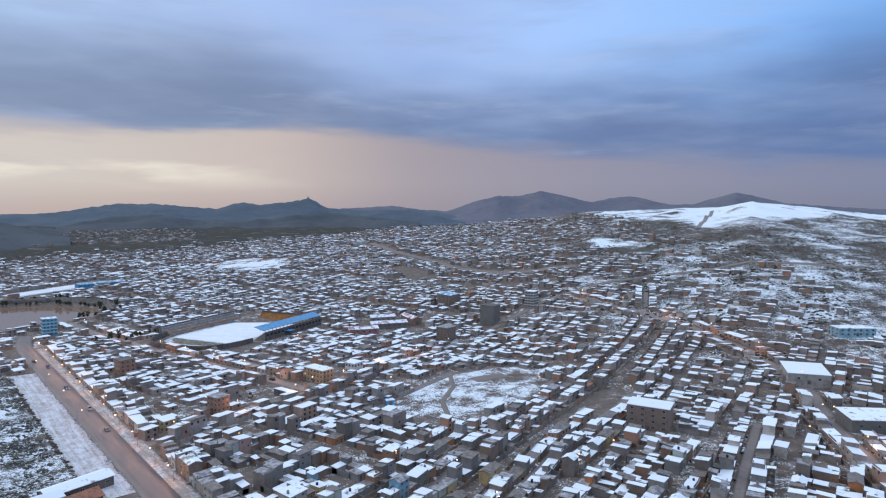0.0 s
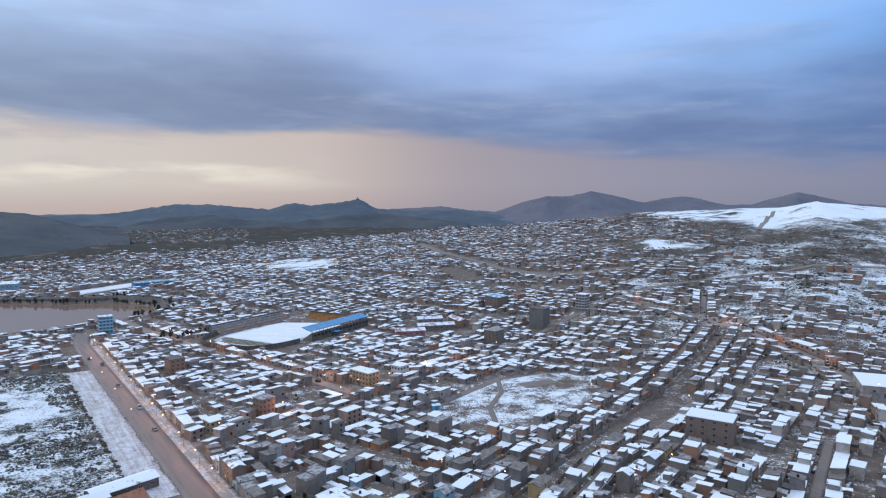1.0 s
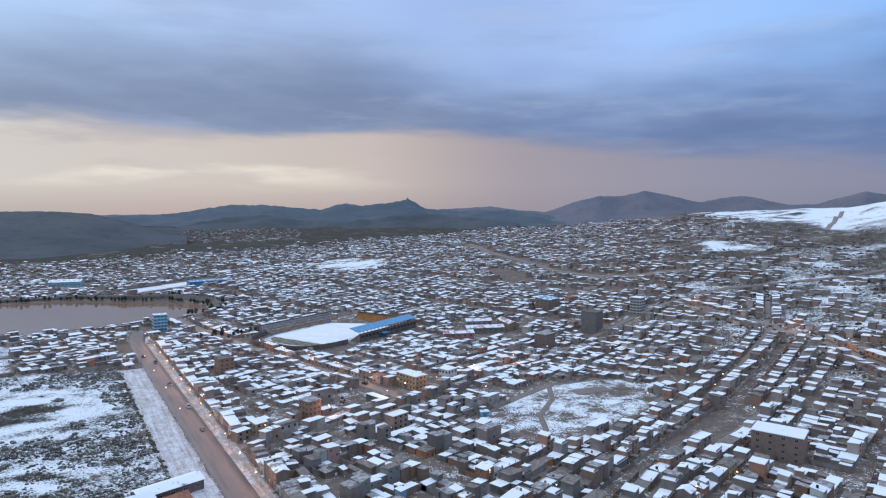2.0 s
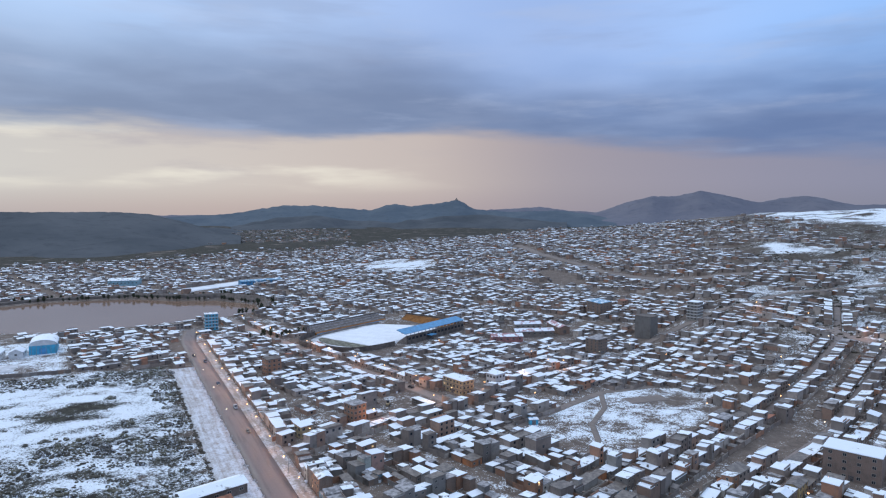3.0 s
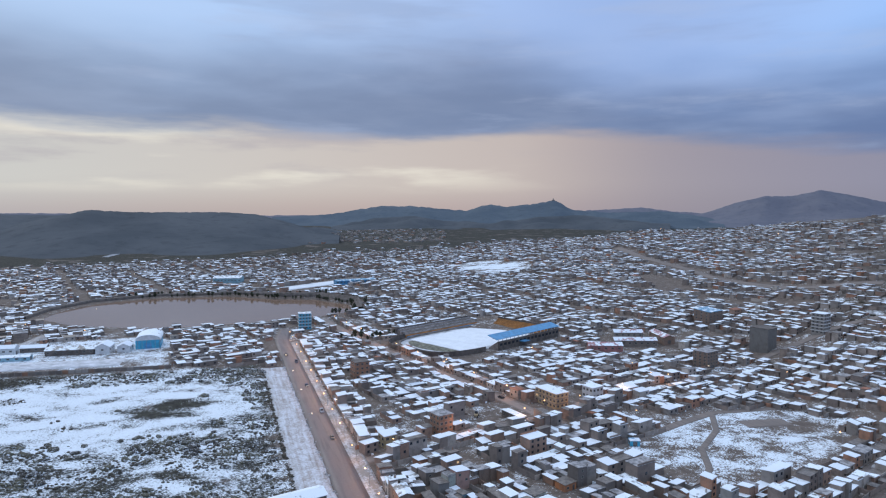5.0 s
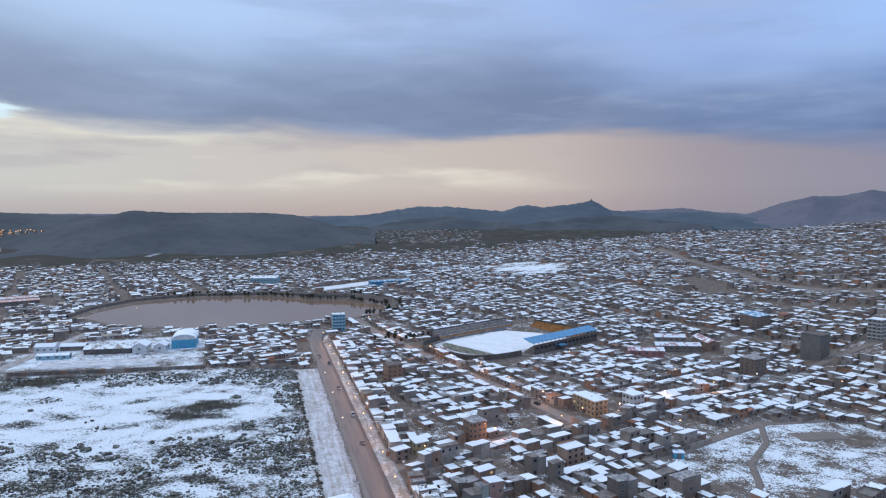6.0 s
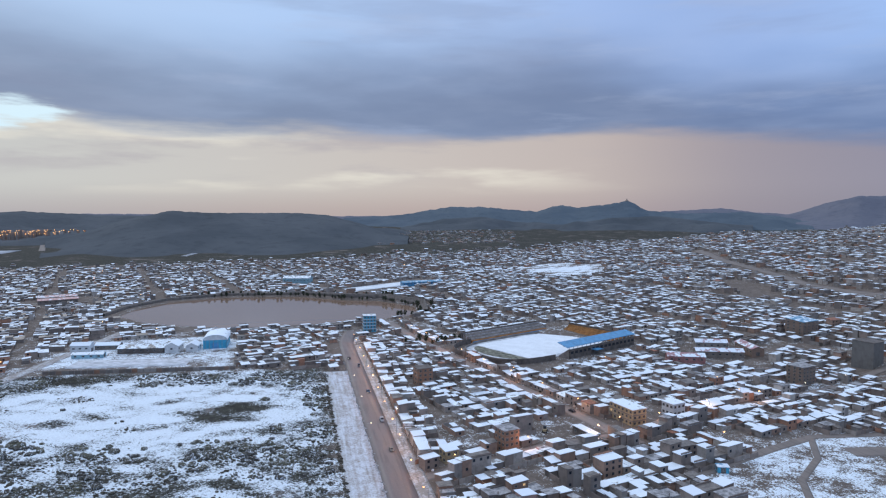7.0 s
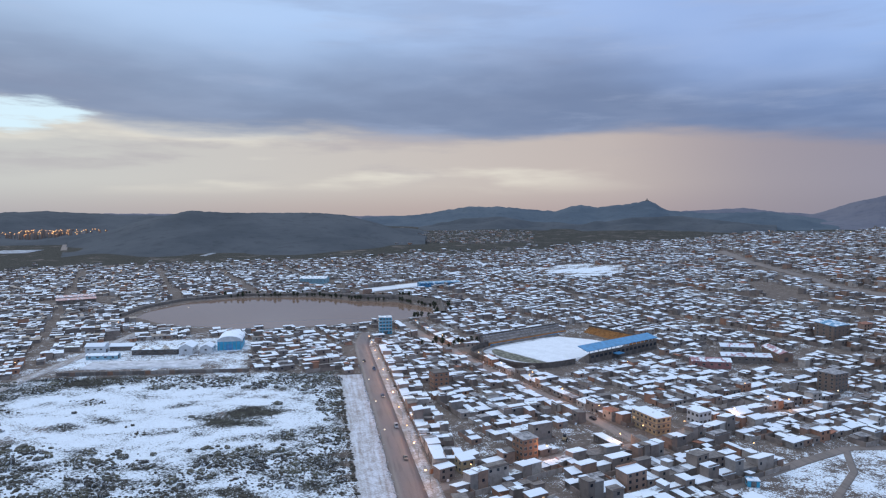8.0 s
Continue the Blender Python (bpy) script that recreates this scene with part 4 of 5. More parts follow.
def sheet(x0, y0, x1, y1, z, lean, rise, over, thick=0.16):
    """A leaning roof sheet with thickness; its pitch goes on into the eaves."""
    bm = bmesh.new()
    lx, ly = x1 - x0, y1 - y0
    sx, sy = {"b+": (0, rise / ly), "b-": (0, -rise / ly), "a+": (rise / lx, 0), "a-": (-rise / lx, 0), "flat": (0, 0)}[lean]
    base = z + (rise if lean in ("b-", "a-") else 0)
    slab(bm, [(x, y, base + sx * (x - x0) + sy * (y - y0)) for x, y in ((x0 - over, y0 - over), (x1 + over, y0 - over), (x1 + over, y1 + over), (x0 - over, y1 + over))], thick)
    return bm


SKINS = ((M_ADOBE, "adobe"), (M_ADOBE, "rendered"), (M_BRICK, "brick"), (M_CEMENT, "cement"), (M_ADOBE, "mud-brick"), (M_PAINT, "painted"))
ROOFS = ((M_SNOWROOF, "snow-covered sheet roofs"), (M_SNOWROOF, "snow-covered sheet roofs"), (M_SNOWROOF, "snowy sheet roofs"), (M_BARE, "rusty sheet roofs"), (M_DUSTED, "thinly snowed roofs"))


def house_model(rng, w, d):
    """A walled plot with its street house, side wing, back room and yard walls."""
    storeys, left, volumes = plot_design(rng, w, d)
    skin, skin_word = rng.choice(SKINS)
    roof_mat, roof_word = rng.choice(ROOFS)
    style = {1: "single-storey", 2: "two-storey", 3: "three-storey"}[storeys]
    h = thing("house", f"{style} {skin_word} house with {roof_word} and a walled yard", "house", group="houses of the town")
    x0, x1, y0, y1 = -w / 2, w / 2, -d / 2, d / 2
    for name, a0, b0, a1, b1, top, rise, lean in volumes:
        mine = skin if name in ("main", "annex") else rng.choice((M_ADOBE, M_ADOBE, M_BRICK, skin))
        cover = roof_mat if name == "main" else rng.choice((M_SNOWROOF, M_SNOWROOF, M_SNOWROOF, M_BARE, M_DUSTED))
        word = {"main": "wall", "annex": "annex_wall", "wing": "wing_wall", "back_room": "back_wall"}[name]
        if lean == "gable":
            bm = bmesh.new()
            gable_block(bm, a0, b0, a1, b1, top, rise)
            part(word, bm, mine, h)
            bm = bmesh.new()
            gable_roof(bm, a0, b0, a1, b1, top + .2, rise, 0.3, 0.18)
            part("roof", bm, cover, h)
        elif lean == "flat":
            part(word, leaning_walls(a0, b0, a1, b1, top, (0, 0, 0, 0)), mine, h)
            part("roof_slab", boxed(a0 - .12, b0 - .12, top, a1 + .12, b1 + .12, top + .22), rng.choice((M_DUSTED, M_DUSTED, M_SNOWROOF)), h)
            part("parapet", boxed(a0, b1 - .18, top + .22, a1, b1, top + .95), mine, h)
            for cx, cy in ((a0 + .2, b0 + .2), (a1 - .2, b0 + .2)):
                part("column", boxed(cx - .14, cy - .14, top + .22, cx + .14, cy + .14, top + rng.uniform(0.8, 1.7)), M_CONC, h)
            if name == "main" and rng.random() < 0.55:
                m = a0 + (a1 - a0) * rng.uniform(0.4, 0.6)
                part("rooftop_room", leaning_walls(a0 + .2, b0 + (b1 - b0) * .4, m, b1 - .25, top + 2.5, (0, 0, .4, .4), top + .22), mine, h)
                part("rooftop_roof", sheet(a0 + .2, b0 + (b1 - b0) * .4, m, b1 - .25, top + 2.68, "b+", .4, .25), M_SNOWROOF, h)
        else:
            part(word, leaning_walls(a0, b0, a1, b1, top, tops(lean, rise)), mine, h)
            part("roof" if name == "main" else "lean_to_roof", sheet(a0, b0, a1, b1, top + .18, lean, rise, 0.28), cover, h)
        if name == "main":
            n = max(1, int((a1 - a0) / 3.0))
            for s in range(storeys):
                for k in range(n):
                    xk, zc = a0 + (a1 - a0) * (k + 0.5) / n, 2.5 * s + 1.5
                    if s == 0 and k == n // 2:
                        door = part("door", boxed(xk - .55, b0 - .07, 0.0, xk + .55, b0 + .05, 2.1), M_DOOR, h)
                        part("lintel", boxed(xk - .7, b0 - .1, 2.1, xk + .7, b0 + .05, 2.3), M_CONC, door)
                    else:
                        window_part(h, xk, b0, zc, 1.25, 1.1, "-y", rng.random() < 0.04)
                    if s > 0 and rng.random() < 0.3:
                        window_part(h, xk, b1, zc, 1.2, 1.1, "+y")
            if storeys > 1 and rng.random() < 0.35:
                window_part(h, a0, (b0 + b1) / 2, 4.0, 1.1, 1.1, "-x")
    # yard walls on the open side and at the back
    fx = x1 - .18 if left else x0
    part("yard_wall", boxed(fx, y0 + 4.2, -1.8, fx + .18, y1 - .2, rng.uniform(1.9, 2.5)), rng.choice((M_ADOBE, M_BRICK, M_CEMENT)), h)
    part("yard_wall", boxed(x0 + .02, y1 - .18, -1.8, x1 - .02, y1 - .02, rng.uniform(1.9, 2.4)), M_ADOBE, h)
    if rng.random() < 0.25:
        t = volumes[0][5] + volumes[0][6]
        bm = bmesh.new()
        tube(bm, (x0 + 1.2, y0 + 2.4, t - .6), (x0 + 1.2, y0 + 2.4, t + 1.0), 0.5, 0.5, 8)
        part("water_tank", bm, rng.choice((M_RUBBER, M_CONC)), h)
    return h


ALL_PLOTS = plots()
ALL_PLOTS.sort(key=lambda p: math.hypot(p[0] + 5, p[1] - 40))
NEAR_N = 290
near_plots, far_plots = ALL_PLOTS[:NEAR_N], ALL_PLOTS[NEAR_N:]


def outskirts():
    """The low quarters past the lake, out to the foot of the hills."""
    rng = random.Random(61)
    out = []
    for _ in range(900):
        az = rng.uniform(-72, -6)
        inner = float(np.interp(az, [-70, -45, -20, -5], [1270, 1280, 1240, 1350]))
        outer = float(np.interp(az, [-70, -50, -34, -20, -12, -6], [1430, 1430, 1470, 1500, 1450, 1400])) * rng.uniform(0.95, 1.03)
        d = inner + (outer - inner) * rng.random() ** 1.1
        x, y = d * math.sin(math.radians(az)), d * math.cos(math.radians(az))
        # streets of the grid stay open
        c, s = math.cos(math.radians(34)), math.sin(math.radians(34))
        if (x * c - y * s) % 62 < 9 or (x * s + y * c) % 118 < 8:
            continue
        out.append((x, y, 56.0 + rng.choice((0, 180)), rng.choice(PLOT_W), rng.choice((8.4, 8.4, PLOT_D))))
    ok = clear_of([p[0] for p in out], [p[1] for p in out], np.array([4.0] * len(out)))
    return [p for p, k in zip(out, ok) if k]


OUTSKIRTS = outskirts()
EVERY = ALL_PLOTS + OUTSKIRTS
GROUND_AT = {(p[0], p[1]): float(z) for p, z in zip(EVERY, height([p[0] for p in EVERY], [p[1] for p in EVERY]))}


def build_near_houses():
    rng = random.Random(11)
    sizes = {}
    for p in near_plots:
        sizes.setdefault((p[3], p[4]), []).append(p)
    for (w, d), group in sorted(sizes.items()):
        models = []
        for i, (x, y, turn, _, _) in enumerate(group):
            m = pose(x, y, gz(x, y), 0, 0, turn + rng.gauss(0, 1.2))
            if i < 16:
                h = house_model(rng, w, d)
                h.matrix_basis = m
                models.append(h)
            else:
                copy_thing(rng.choice(models), m)


build_near_houses()


def build_far_houses(name, label, chosen, seed, detail, snow):
    """The rest of the town, past counting: walls, lean-to roofs with thickness, and windows on the nearer ones."""
    rng = random.Random(seed)
    co, faces, mats = [], [], []

    def hexa(pts, mat):
        b = len(co)
        co.extend(pts)
        for f in ((4, 5, 6, 7), (0, 1, 5, 4), (1, 2, 6, 5), (2, 3, 7, 6), (3, 0, 4, 7)):
            faces.append([b + i for i in f])
            mats.append(mat)

    def cube(at, a0, b0, z0, a1, b1, z1, mat):
        hexa([at(a, b, z) for z in (z0, z1) for a, b in ((a0, b0), (a1, b0), (a1, b1), (a0, b1))], mat)

    for x, y, turned, w, d in chosen:
        turn = radians(turned + rng.gauss(0, 1.5))
        cs, sn = math.cos(turn), math.sin(turn)
        g = GROUND_AT[x, y]

        def at(a, b, z):
            return (x + a * cs - b * sn, y + a * sn + b * cs, g + z)

        storeys, left, volumes = plot_design(rng, w, d, not detail or math.hypot(x, y) > 440)
        for vol, a0, b0, a1, b1, h, rise, lean in volumes:
            if not detail and vol == "back_room" and rng.random() < 0.4:
                continue
            lean = "b+" if lean == "gable" else lean
            gain = tops(lean, rise)
            ring = ((a0, b0), (a1, b0), (a1, b1), (a0, b1))
            hexa([at(a, b, -2.5) for a, b in ring] + [at(a, b, h + k) for (a, b), k in zip(ring, gain)], 0)
            o = 0.26
            eave = ((a0 - o, b0 - o), (a1 + o, b0 - o), (a1 + o, b1 + o), (a0 - o, b1 + o))
            roof = rng.choices((1, 2, 3, 5), (snow, 0.58 * (1 - snow), 0.01, 0.42 * (1 - snow)))[0]
            hexa([at(a, b, h + k + 0.03) for (a, b), k in zip(eave, gain)] + [at(a, b, h + k + 0.2) for (a, b), k in zip(eave, gain)], roof)
            if lean == "flat":
                cube(at, a0, b1 - .18, h + .2, a1, b1, h + .95, 0)
            if detail and vol == "main":
                n = max(1, int((a1 - a0) / 3.2))
                for s in range(storeys):
                    for k in range(n):
                        a, z = a0 + (k + 0.5) * (a1 - a0) / n, 2.5 * s + 0.9
                        if rng.random() < 0.8:
                            cube(at, a - .6, b0 - .06, z, a + .6, b0 + .02, z + 1.2, 4)
                        if s and rng.random() < 0.4:
                            cube(at, a - .6, b1 - .02, z, a + .6, b1 + .06, z + 1.2, 4)
        fx = w / 2 - .18 if left else -w / 2
        cube(at, fx, -d / 2 + 4, -1.8, fx + .18, d / 2, rng.uniform(1.9, 2.5), 0)
        if detail:
            cube(at, -w / 2, d / 2 - .18, -1.8, w / 2, d / 2 - .02, rng.uniform(1.9, 2.4), 0)
    me = bpy.data.meshes.new(name)
    me.from_pydata(co, [], faces)
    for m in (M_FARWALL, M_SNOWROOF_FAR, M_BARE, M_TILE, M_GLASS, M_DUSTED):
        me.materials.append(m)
    me.polygons.foreach_set("material_index", mats)
    tagged(new(name, me), label, "houses", kind="stuff")


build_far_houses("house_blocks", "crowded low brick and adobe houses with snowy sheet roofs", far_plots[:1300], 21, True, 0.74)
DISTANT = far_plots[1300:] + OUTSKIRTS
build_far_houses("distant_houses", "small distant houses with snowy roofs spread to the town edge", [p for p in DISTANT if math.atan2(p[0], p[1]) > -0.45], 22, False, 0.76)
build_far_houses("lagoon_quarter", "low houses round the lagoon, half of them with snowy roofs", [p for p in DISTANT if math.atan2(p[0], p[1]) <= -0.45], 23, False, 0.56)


# ---- stadium ----
STAD_TURN = -24.0


def build_stadium():
    ox, oy = stad(-396, 436)
    s = thing("stadium", "small concrete football stadium with snowy pitch and blue roof", "stadium", ox, oy, 0.0, STAD_TURN)
    # local axes: x across the pitch, y along it; the pitch is 64 by 102
    bm = bmesh.new()
    n, ring = 40, []
    for k in range(n):
        a = k * math.tau / n
        ex, ey = 36.0, 60.0
        c, d = math.cos(a), math.sin(a)
        q = (abs(c) ** 3.2 + abs(d) ** 3.2) ** (-1 / 3.2)
        ring.append((ex * c * q, ey * d * q))
    vs = [bm.verts.new((x, y, 0.5)) for x, y in ring]
    lo = [bm.verts.new((x, y, -0.5)) for x, y in ring]
    bm.faces.new(vs)
    for i in range(n):
        j = (i + 1) % n
        bm.faces.new((lo[i], lo[j], vs[j], vs[i]))
    part("running_track", bm, plain("track_with_thin_snow", (0.56, 0.57, 0.60), 0.9, vary=0.45, scale=0.14), s, "cinder track with thin grey snow")
    bm = bmesh.new()
    end = [(27.5 * math.cos(a), -37.5 + 15 * math.sin(a)) for a in np.linspace(math.pi, math.tau, 15)]
    slab(bm, [(x, y, 0.56) for x, y in end], 0.2)
    part("grass_end", bm, plain("grass_through_snow", (0.16, 0.155, 0.12), 0.95, vary=0.7, scale=0.35), s, "half-moon of rough grass behind the goal")
    part("pitch", boxed(-31.0, -36, 0.3, 31.0, 51, 0.62), plain("pitch_snow", (0.78, 0.81, 0.86), 0.85, vary=0.06, scale=0.1), s, "pitch under smooth untouched snow")
    # fence wall round the curve
    for (ax, ay), (bx, by) in zip(ring, ring[1:] + ring[:1]):
        if ay > 48 or ax > 34:
            continue
        m = bmesh.new()
        l = math.hypot(bx - ax, by - ay)
        box(m, 0, -0.15, -0.4, l, 0.15, 2.1)
        w = part("fence_wall", m, M_CONC, s)
        w.matrix_basis = pose(ax, ay, 0, 0, 0, math.degrees(math.atan2(by - ay, bx - ax)))
    for (ax, ay), (bx, by) in zip(ring, ring[1:] + ring[:1]):
        if ay > -20:
            continue
        k = 1.16
        m = bmesh.new()
        l = math.hypot(bx - ax, by - ay) * k
        box(m, 0, -0.2, -0.6, l, 0.2, 4.0)
        w = part("outer_wall", m, M_DARKCONC, s)
        w.matrix_basis = pose(ax * k, ay * k, 0, 0, 0, math.degrees(math.atan2(by - ay, bx - ax)))
    # main grandstand on the +x side
    stand = new("grandstand")
    stand.parent = s
    for k in range(9):
        part("terrace_step", boxed(36 + k * 1.1, -13, -0.5, 37.1 + k * 1.1, 66, 1.0 + k * 0.72), M_CONC, stand)
    bm = bmesh.new()
    slab(bm, ((37.0, -15.5, 11.4), (46.6, -15.5, 9.0), (46.6, 67.5, 9.0), (37.0, 67.5, 11.4)), 0.35)
    part("stand_roof", bm, M_BLUE, s, "bright blue sheet roof of the grandstand")
    bm = bmesh.new()
    box(bm, 46.2, -13, -0.5, 47.0, 66, 7.2)
    part("rear_wall", bm, M_DARKCONC, s)
    for k in range(17):
        y = -13 + k * 4.93
        part("column", boxed(46.0, y - .2, 7.1, 46.4, y + .2, 8.8), M_WHITE, stand)
        part("roof_beam", boxed(40, y - .15, 8.5, 46.2, y + .15, 8.75), M_STEEL, stand)
    for k in range(16):
        y = -10.5 + k * 4.93
        part("opening", boxed(46.98, y - 1.5, 3.6, 47.1, y + 1.5, 5.6), M_GLASS, stand)
    part("entrance_canopy", boxed(47.0, 12, 4.0, 52, 20, 4.4), M_BLUE, s)
    # terraces on the other sides
    west = new("west_terrace")
    west.parent = s
    for k in range(10):
        part("terrace_step", boxed(-38.5 - (k + 1) * 1.2, -34, -0.5, -38.5 - k * 1.2, 56, 1.8 + k * 0.5), M_ORANGE if k < 2 else M_DUSTED if k % 3 == 0 else M_CONC, west)
    part("west_wall", boxed(-51.6, -36, -0.5, -50.5, 58, 7.4), M_DARKCONC, s)
    part("west_rail", boxed(-38.2, -34, -0.3, -38.0, 56, 1.7), M_BLUE, s)
    north = new("north_terrace")
    north.parent = s
    for k in range(9):
        part("terrace_step", boxed(-26, 61 + k * 1.2, -0.5, 34, 62.2 + k * 1.2, 0.9 + k * 0.62), M_ORANGE, north)
    part("north_wall", boxed(-27, 71.8, -0.5, 35, 72.8, 7.4), M_DARKCONC, s)


build_stadium()


def windows_on(parent, w, d, floors, step_x, step_z=2.9, first=1.6, size=(1.5, 1.4), sides="-y +y", lit=0.0, seed=1):
    rng = random.Random(seed)
    for s in sides.split():
        span = w if s[1] == "y" else d
        n = max(1, int(span / step_x))
        for f in range(floors):
            for k in range(n):
                a = -span / 2 + span * (k + 0.5) / n
                x, y = {"-y": (a, -d / 2), "+y": (a, d / 2), "-x": (-w / 2, a), "+x": (w / 2, a)}[s]
                window_part(parent, x, y, first + f * step_z, size[0], size[1], s, rng.random() < lit)


def block(name, label, category, x, y, turn, w, d, h, skin, roof, floors, step_x, overhang=0.3, lit=0.0, bands=None, sides="-y +y -x +x", rise=0.0, seed=1):
    """A free-standing building with a flat or lean-to roof and real windows."""
    b = thing(name, label, category, x, y, gz(x, y), turn)
    bm = bmesh.new()
    wall_block(bm, -w / 2, -d / 2, w / 2, d / 2, h, rise)
    part("wall", bm, skin, b)
    bm = bmesh.new()
    shed_roof(bm, -w / 2, -d / 2, w / 2, d / 2, h + .3, rise, overhang, 0.3)
    part("roof", bm, roof, b)
    windows_on(b, w, d, floors, step_x, h / max(1, floors), h / max(1, floors) * 0.55, sides=sides, lit=lit, seed=seed)
    if bands:
        for f in range(1, floors):
            z = f * h / floors
            part("floor_band", boxed(-w / 2 - .25, -d / 2 - .25, z - .25, w / 2 + .25, d / 2 + .25, z + .2), bands, b)
    part("door", boxed(-1.0, -d / 2 - .08, 0, 1.0, -d / 2 + .05, 2.3), M_DOOR, b)
    return b


AV = 143.0          # the avenue's line, degrees from +x
block("apartment_house", "ochre three-storey corner building with rows of windows", "building", -80, 410, AV + 180, 18, 9, 8.6, M_YELLOW, M_SNOWROOF, 3, 2.7, lit=0.04, bands=M_CONC, seed=3)
block("brick_block", "four-storey unfinished brick block with small dark openings", "building", 108, 328, -28, 21, 14, 12.0, walls("brown_block_brick", [(0.0, (0.24, 0.165, 0.135)), (0.9, (0.26, 0.18, 0.15))], brick=True), M_SNOWROOF, 4, 4.4, sides="-y -x", seed=4)
block("grey_tower", "plain grey concrete tower block above the low houses", "tower block", 43, 580, 56, 12, 14, 17, M_CEMENT, M_DARKCONC, 6, 5.2, sides="+x +y", seed=5)
block("banded_tower", "white banded six-storey building with dark window strips", "tower block", 83, 598, 56, 10, 9, 15, M_CEMENT, M_SNOWROOF, 6, 2.6, bands=M_WHITE, seed=6)
block("blue_corner_building", "blue five-storey corner building with a domed roof", "building", -338, 548, 40, 11, 9, 14.5, M_CYAN, M_SNOWROOF, 5, 2.4, bands=M_WHITE, seed=7)
block("brick_tower", "dark brick building beside the lit avenue", "building", -210, 420, 50, 10, 9, 11, M_BRICK, M_DARKCONC, 4, 2.8, seed=8)
block("white_house", "white two-storey house with blue-framed windows", "house", -60, 432, 56, 9, 8, 7.0, M_WHITE, M_SNOWROOF, 2, 2.6, seed=9)
block("warehouse", "long warehouse with a broad snowy roof", "warehouse", 222, 389, -16, 23, 22, 6.0, M_ADOBE, M_SNOWROOF, 1, 8, rise=2.0, seed=10)
block("warehouse", "grey warehouse with a white sheet roof by the earth road", "warehouse", 226, 326, -4, 36, 16, 6.5, M_CEMENT, M_SNOWROOF, 1, 9, rise=1.5, seed=11)
block("turquoise_hall", "pale blue painted hall with a snowy roof", "hall", 294, 457, 0, 26, 11, 5.6, M_PALEBLUE, M_SNOWROOF, 2, 4, seed=12)


def barn(name, label, category, x, y, turn, w, d, h, rise, skin, roof, group=""):
    b = thing(name, label, category, x, y, gz(x, y), turn, group)
    bm = bmesh.new()
    gable_block(bm, -w / 2, -d / 2, w / 2, d / 2, h, rise)
    part("wall", bm, skin, b)
    bm = bmesh.new()
    gable_roof(bm, -w / 2, -d / 2, w / 2, d / 2, h + .24, rise, 0.5)
    part("roof", bm, roof, b)
    for k in range(max(2, int(w / 4.5))):
        n = max(2, int(w / 4.5))
        xk = -w / 2 + w * (k + 0.5) / n
        window_part(b, xk, -d / 2, h * 0.58, 1.8, 1.2, "-y")
    part("door", boxed(w / 2 - .05, -1.4, 0, w / 2 + .08, 1.4, 2.8), M_DOOR, b)
    window_part(b, -w / 2, 0, h * 0.6, 1.6, 1.4, "-x")
    return b


def arched_hall():
    """The hall with the vaulted snowy roof in the walled yard."""
    b = thing("vaulted_hall", "turquoise sheet-metal hall with a vaulted snow-covered roof", "hall", -414, 441, 0.0, 40.5)
    w, d, h = 18.0, 24.0, 6.8
    part("wall", boxed(-w / 2, -d / 2, -1.5, w / 2, d / 2, h), M_CYAN, b)
    bm = bmesh.new()
    n = 12
    arcs = []
    for r, yy in ((0.0, -d / 2 - .6), (0.0, d / 2 + .6)):
        arcs.append([(-(w / 2 + .5) * math.cos(k * math.pi / n), yy, h + 0.1 + 4.2 * math.sin(k * math.pi / n)) for k in range(n + 1)])
    for k in range(n):
        a0, a1, b0, b1 = arcs[0][k], arcs[0][k + 1], arcs[1][k], arcs[1][k + 1]
        slab(bm, (a0, a1, b1, b0), 0.3)
    part("vault", bm, M_SNOWROOF, b, "vaulted roof under snow")
    for yy in (-d / 2, d / 2 - .2):
        bm = bmesh.new()
        vs = [bm.verts.new((-(w / 2) * math.cos(k * math.pi / n), yy, h + 3.9 * math.sin(k * math.pi / n))) for k in range(n + 1)]
        ws = [bm.verts.new((v.co.x, v.co.y + .2, v.co.z)) for v in vs]
        bm.faces.new(vs)
        bm.faces.new(ws[::-1])
        for k in range(n):
            bm.faces.new((vs[k], vs[k + 1], ws[k + 1], ws[k]))
        part("gable_sheet", bm, M_WHITE, b, "pale arched gable sheet")
    part("gate", boxed(-2.6, -d / 2 - .1, 0, 2.6, -d / 2 + .05, 4.6), M_BLUE, b)
    for k in range(6):
        x = -w / 2 + 1.6 + k * 3.16
        part("wall_rib", boxed(x - .12, -d / 2 - .16, 0, x + .12, -d / 2 + .02, h), M_STEEL, b)
    for k in range(5):
        part("side_window", boxed(w / 2 - .03, -9.5 + k * 4.4, 4.6, w / 2 + .06, -7.0 + k * 4.4, 6.2), M_GLASS, b)


arched_hall()
YARD = 34.8
barn("long_shed", "long yard shed with a snowy roof and dark openings", "shed", -446, 397, YARD, 34, 11, 4.2, 1.8, M_DARKCONC, M_SNOWROOF)
barn("low_shed", "low pale yard shed with a snow-covered roof", "shed", -466, 366, YARD, 22, 7, 3.0, 1.0, M_PALEBLUE, M_SNOWROOF)
barn("gabled_barn", "white gabled barn with a snowy roof", "barn", -428, 411, YARD + 90, 15, 10, 5.4, 2.6, M_WHITE, M_SNOWROOF)
barn("gabled_barn", "pale gabled barn beside the vaulted hall", "barn", -417, 420, YARD + 90, 12, 9, 4.6, 2.2, M_WHITE, M_SNOWROOF)
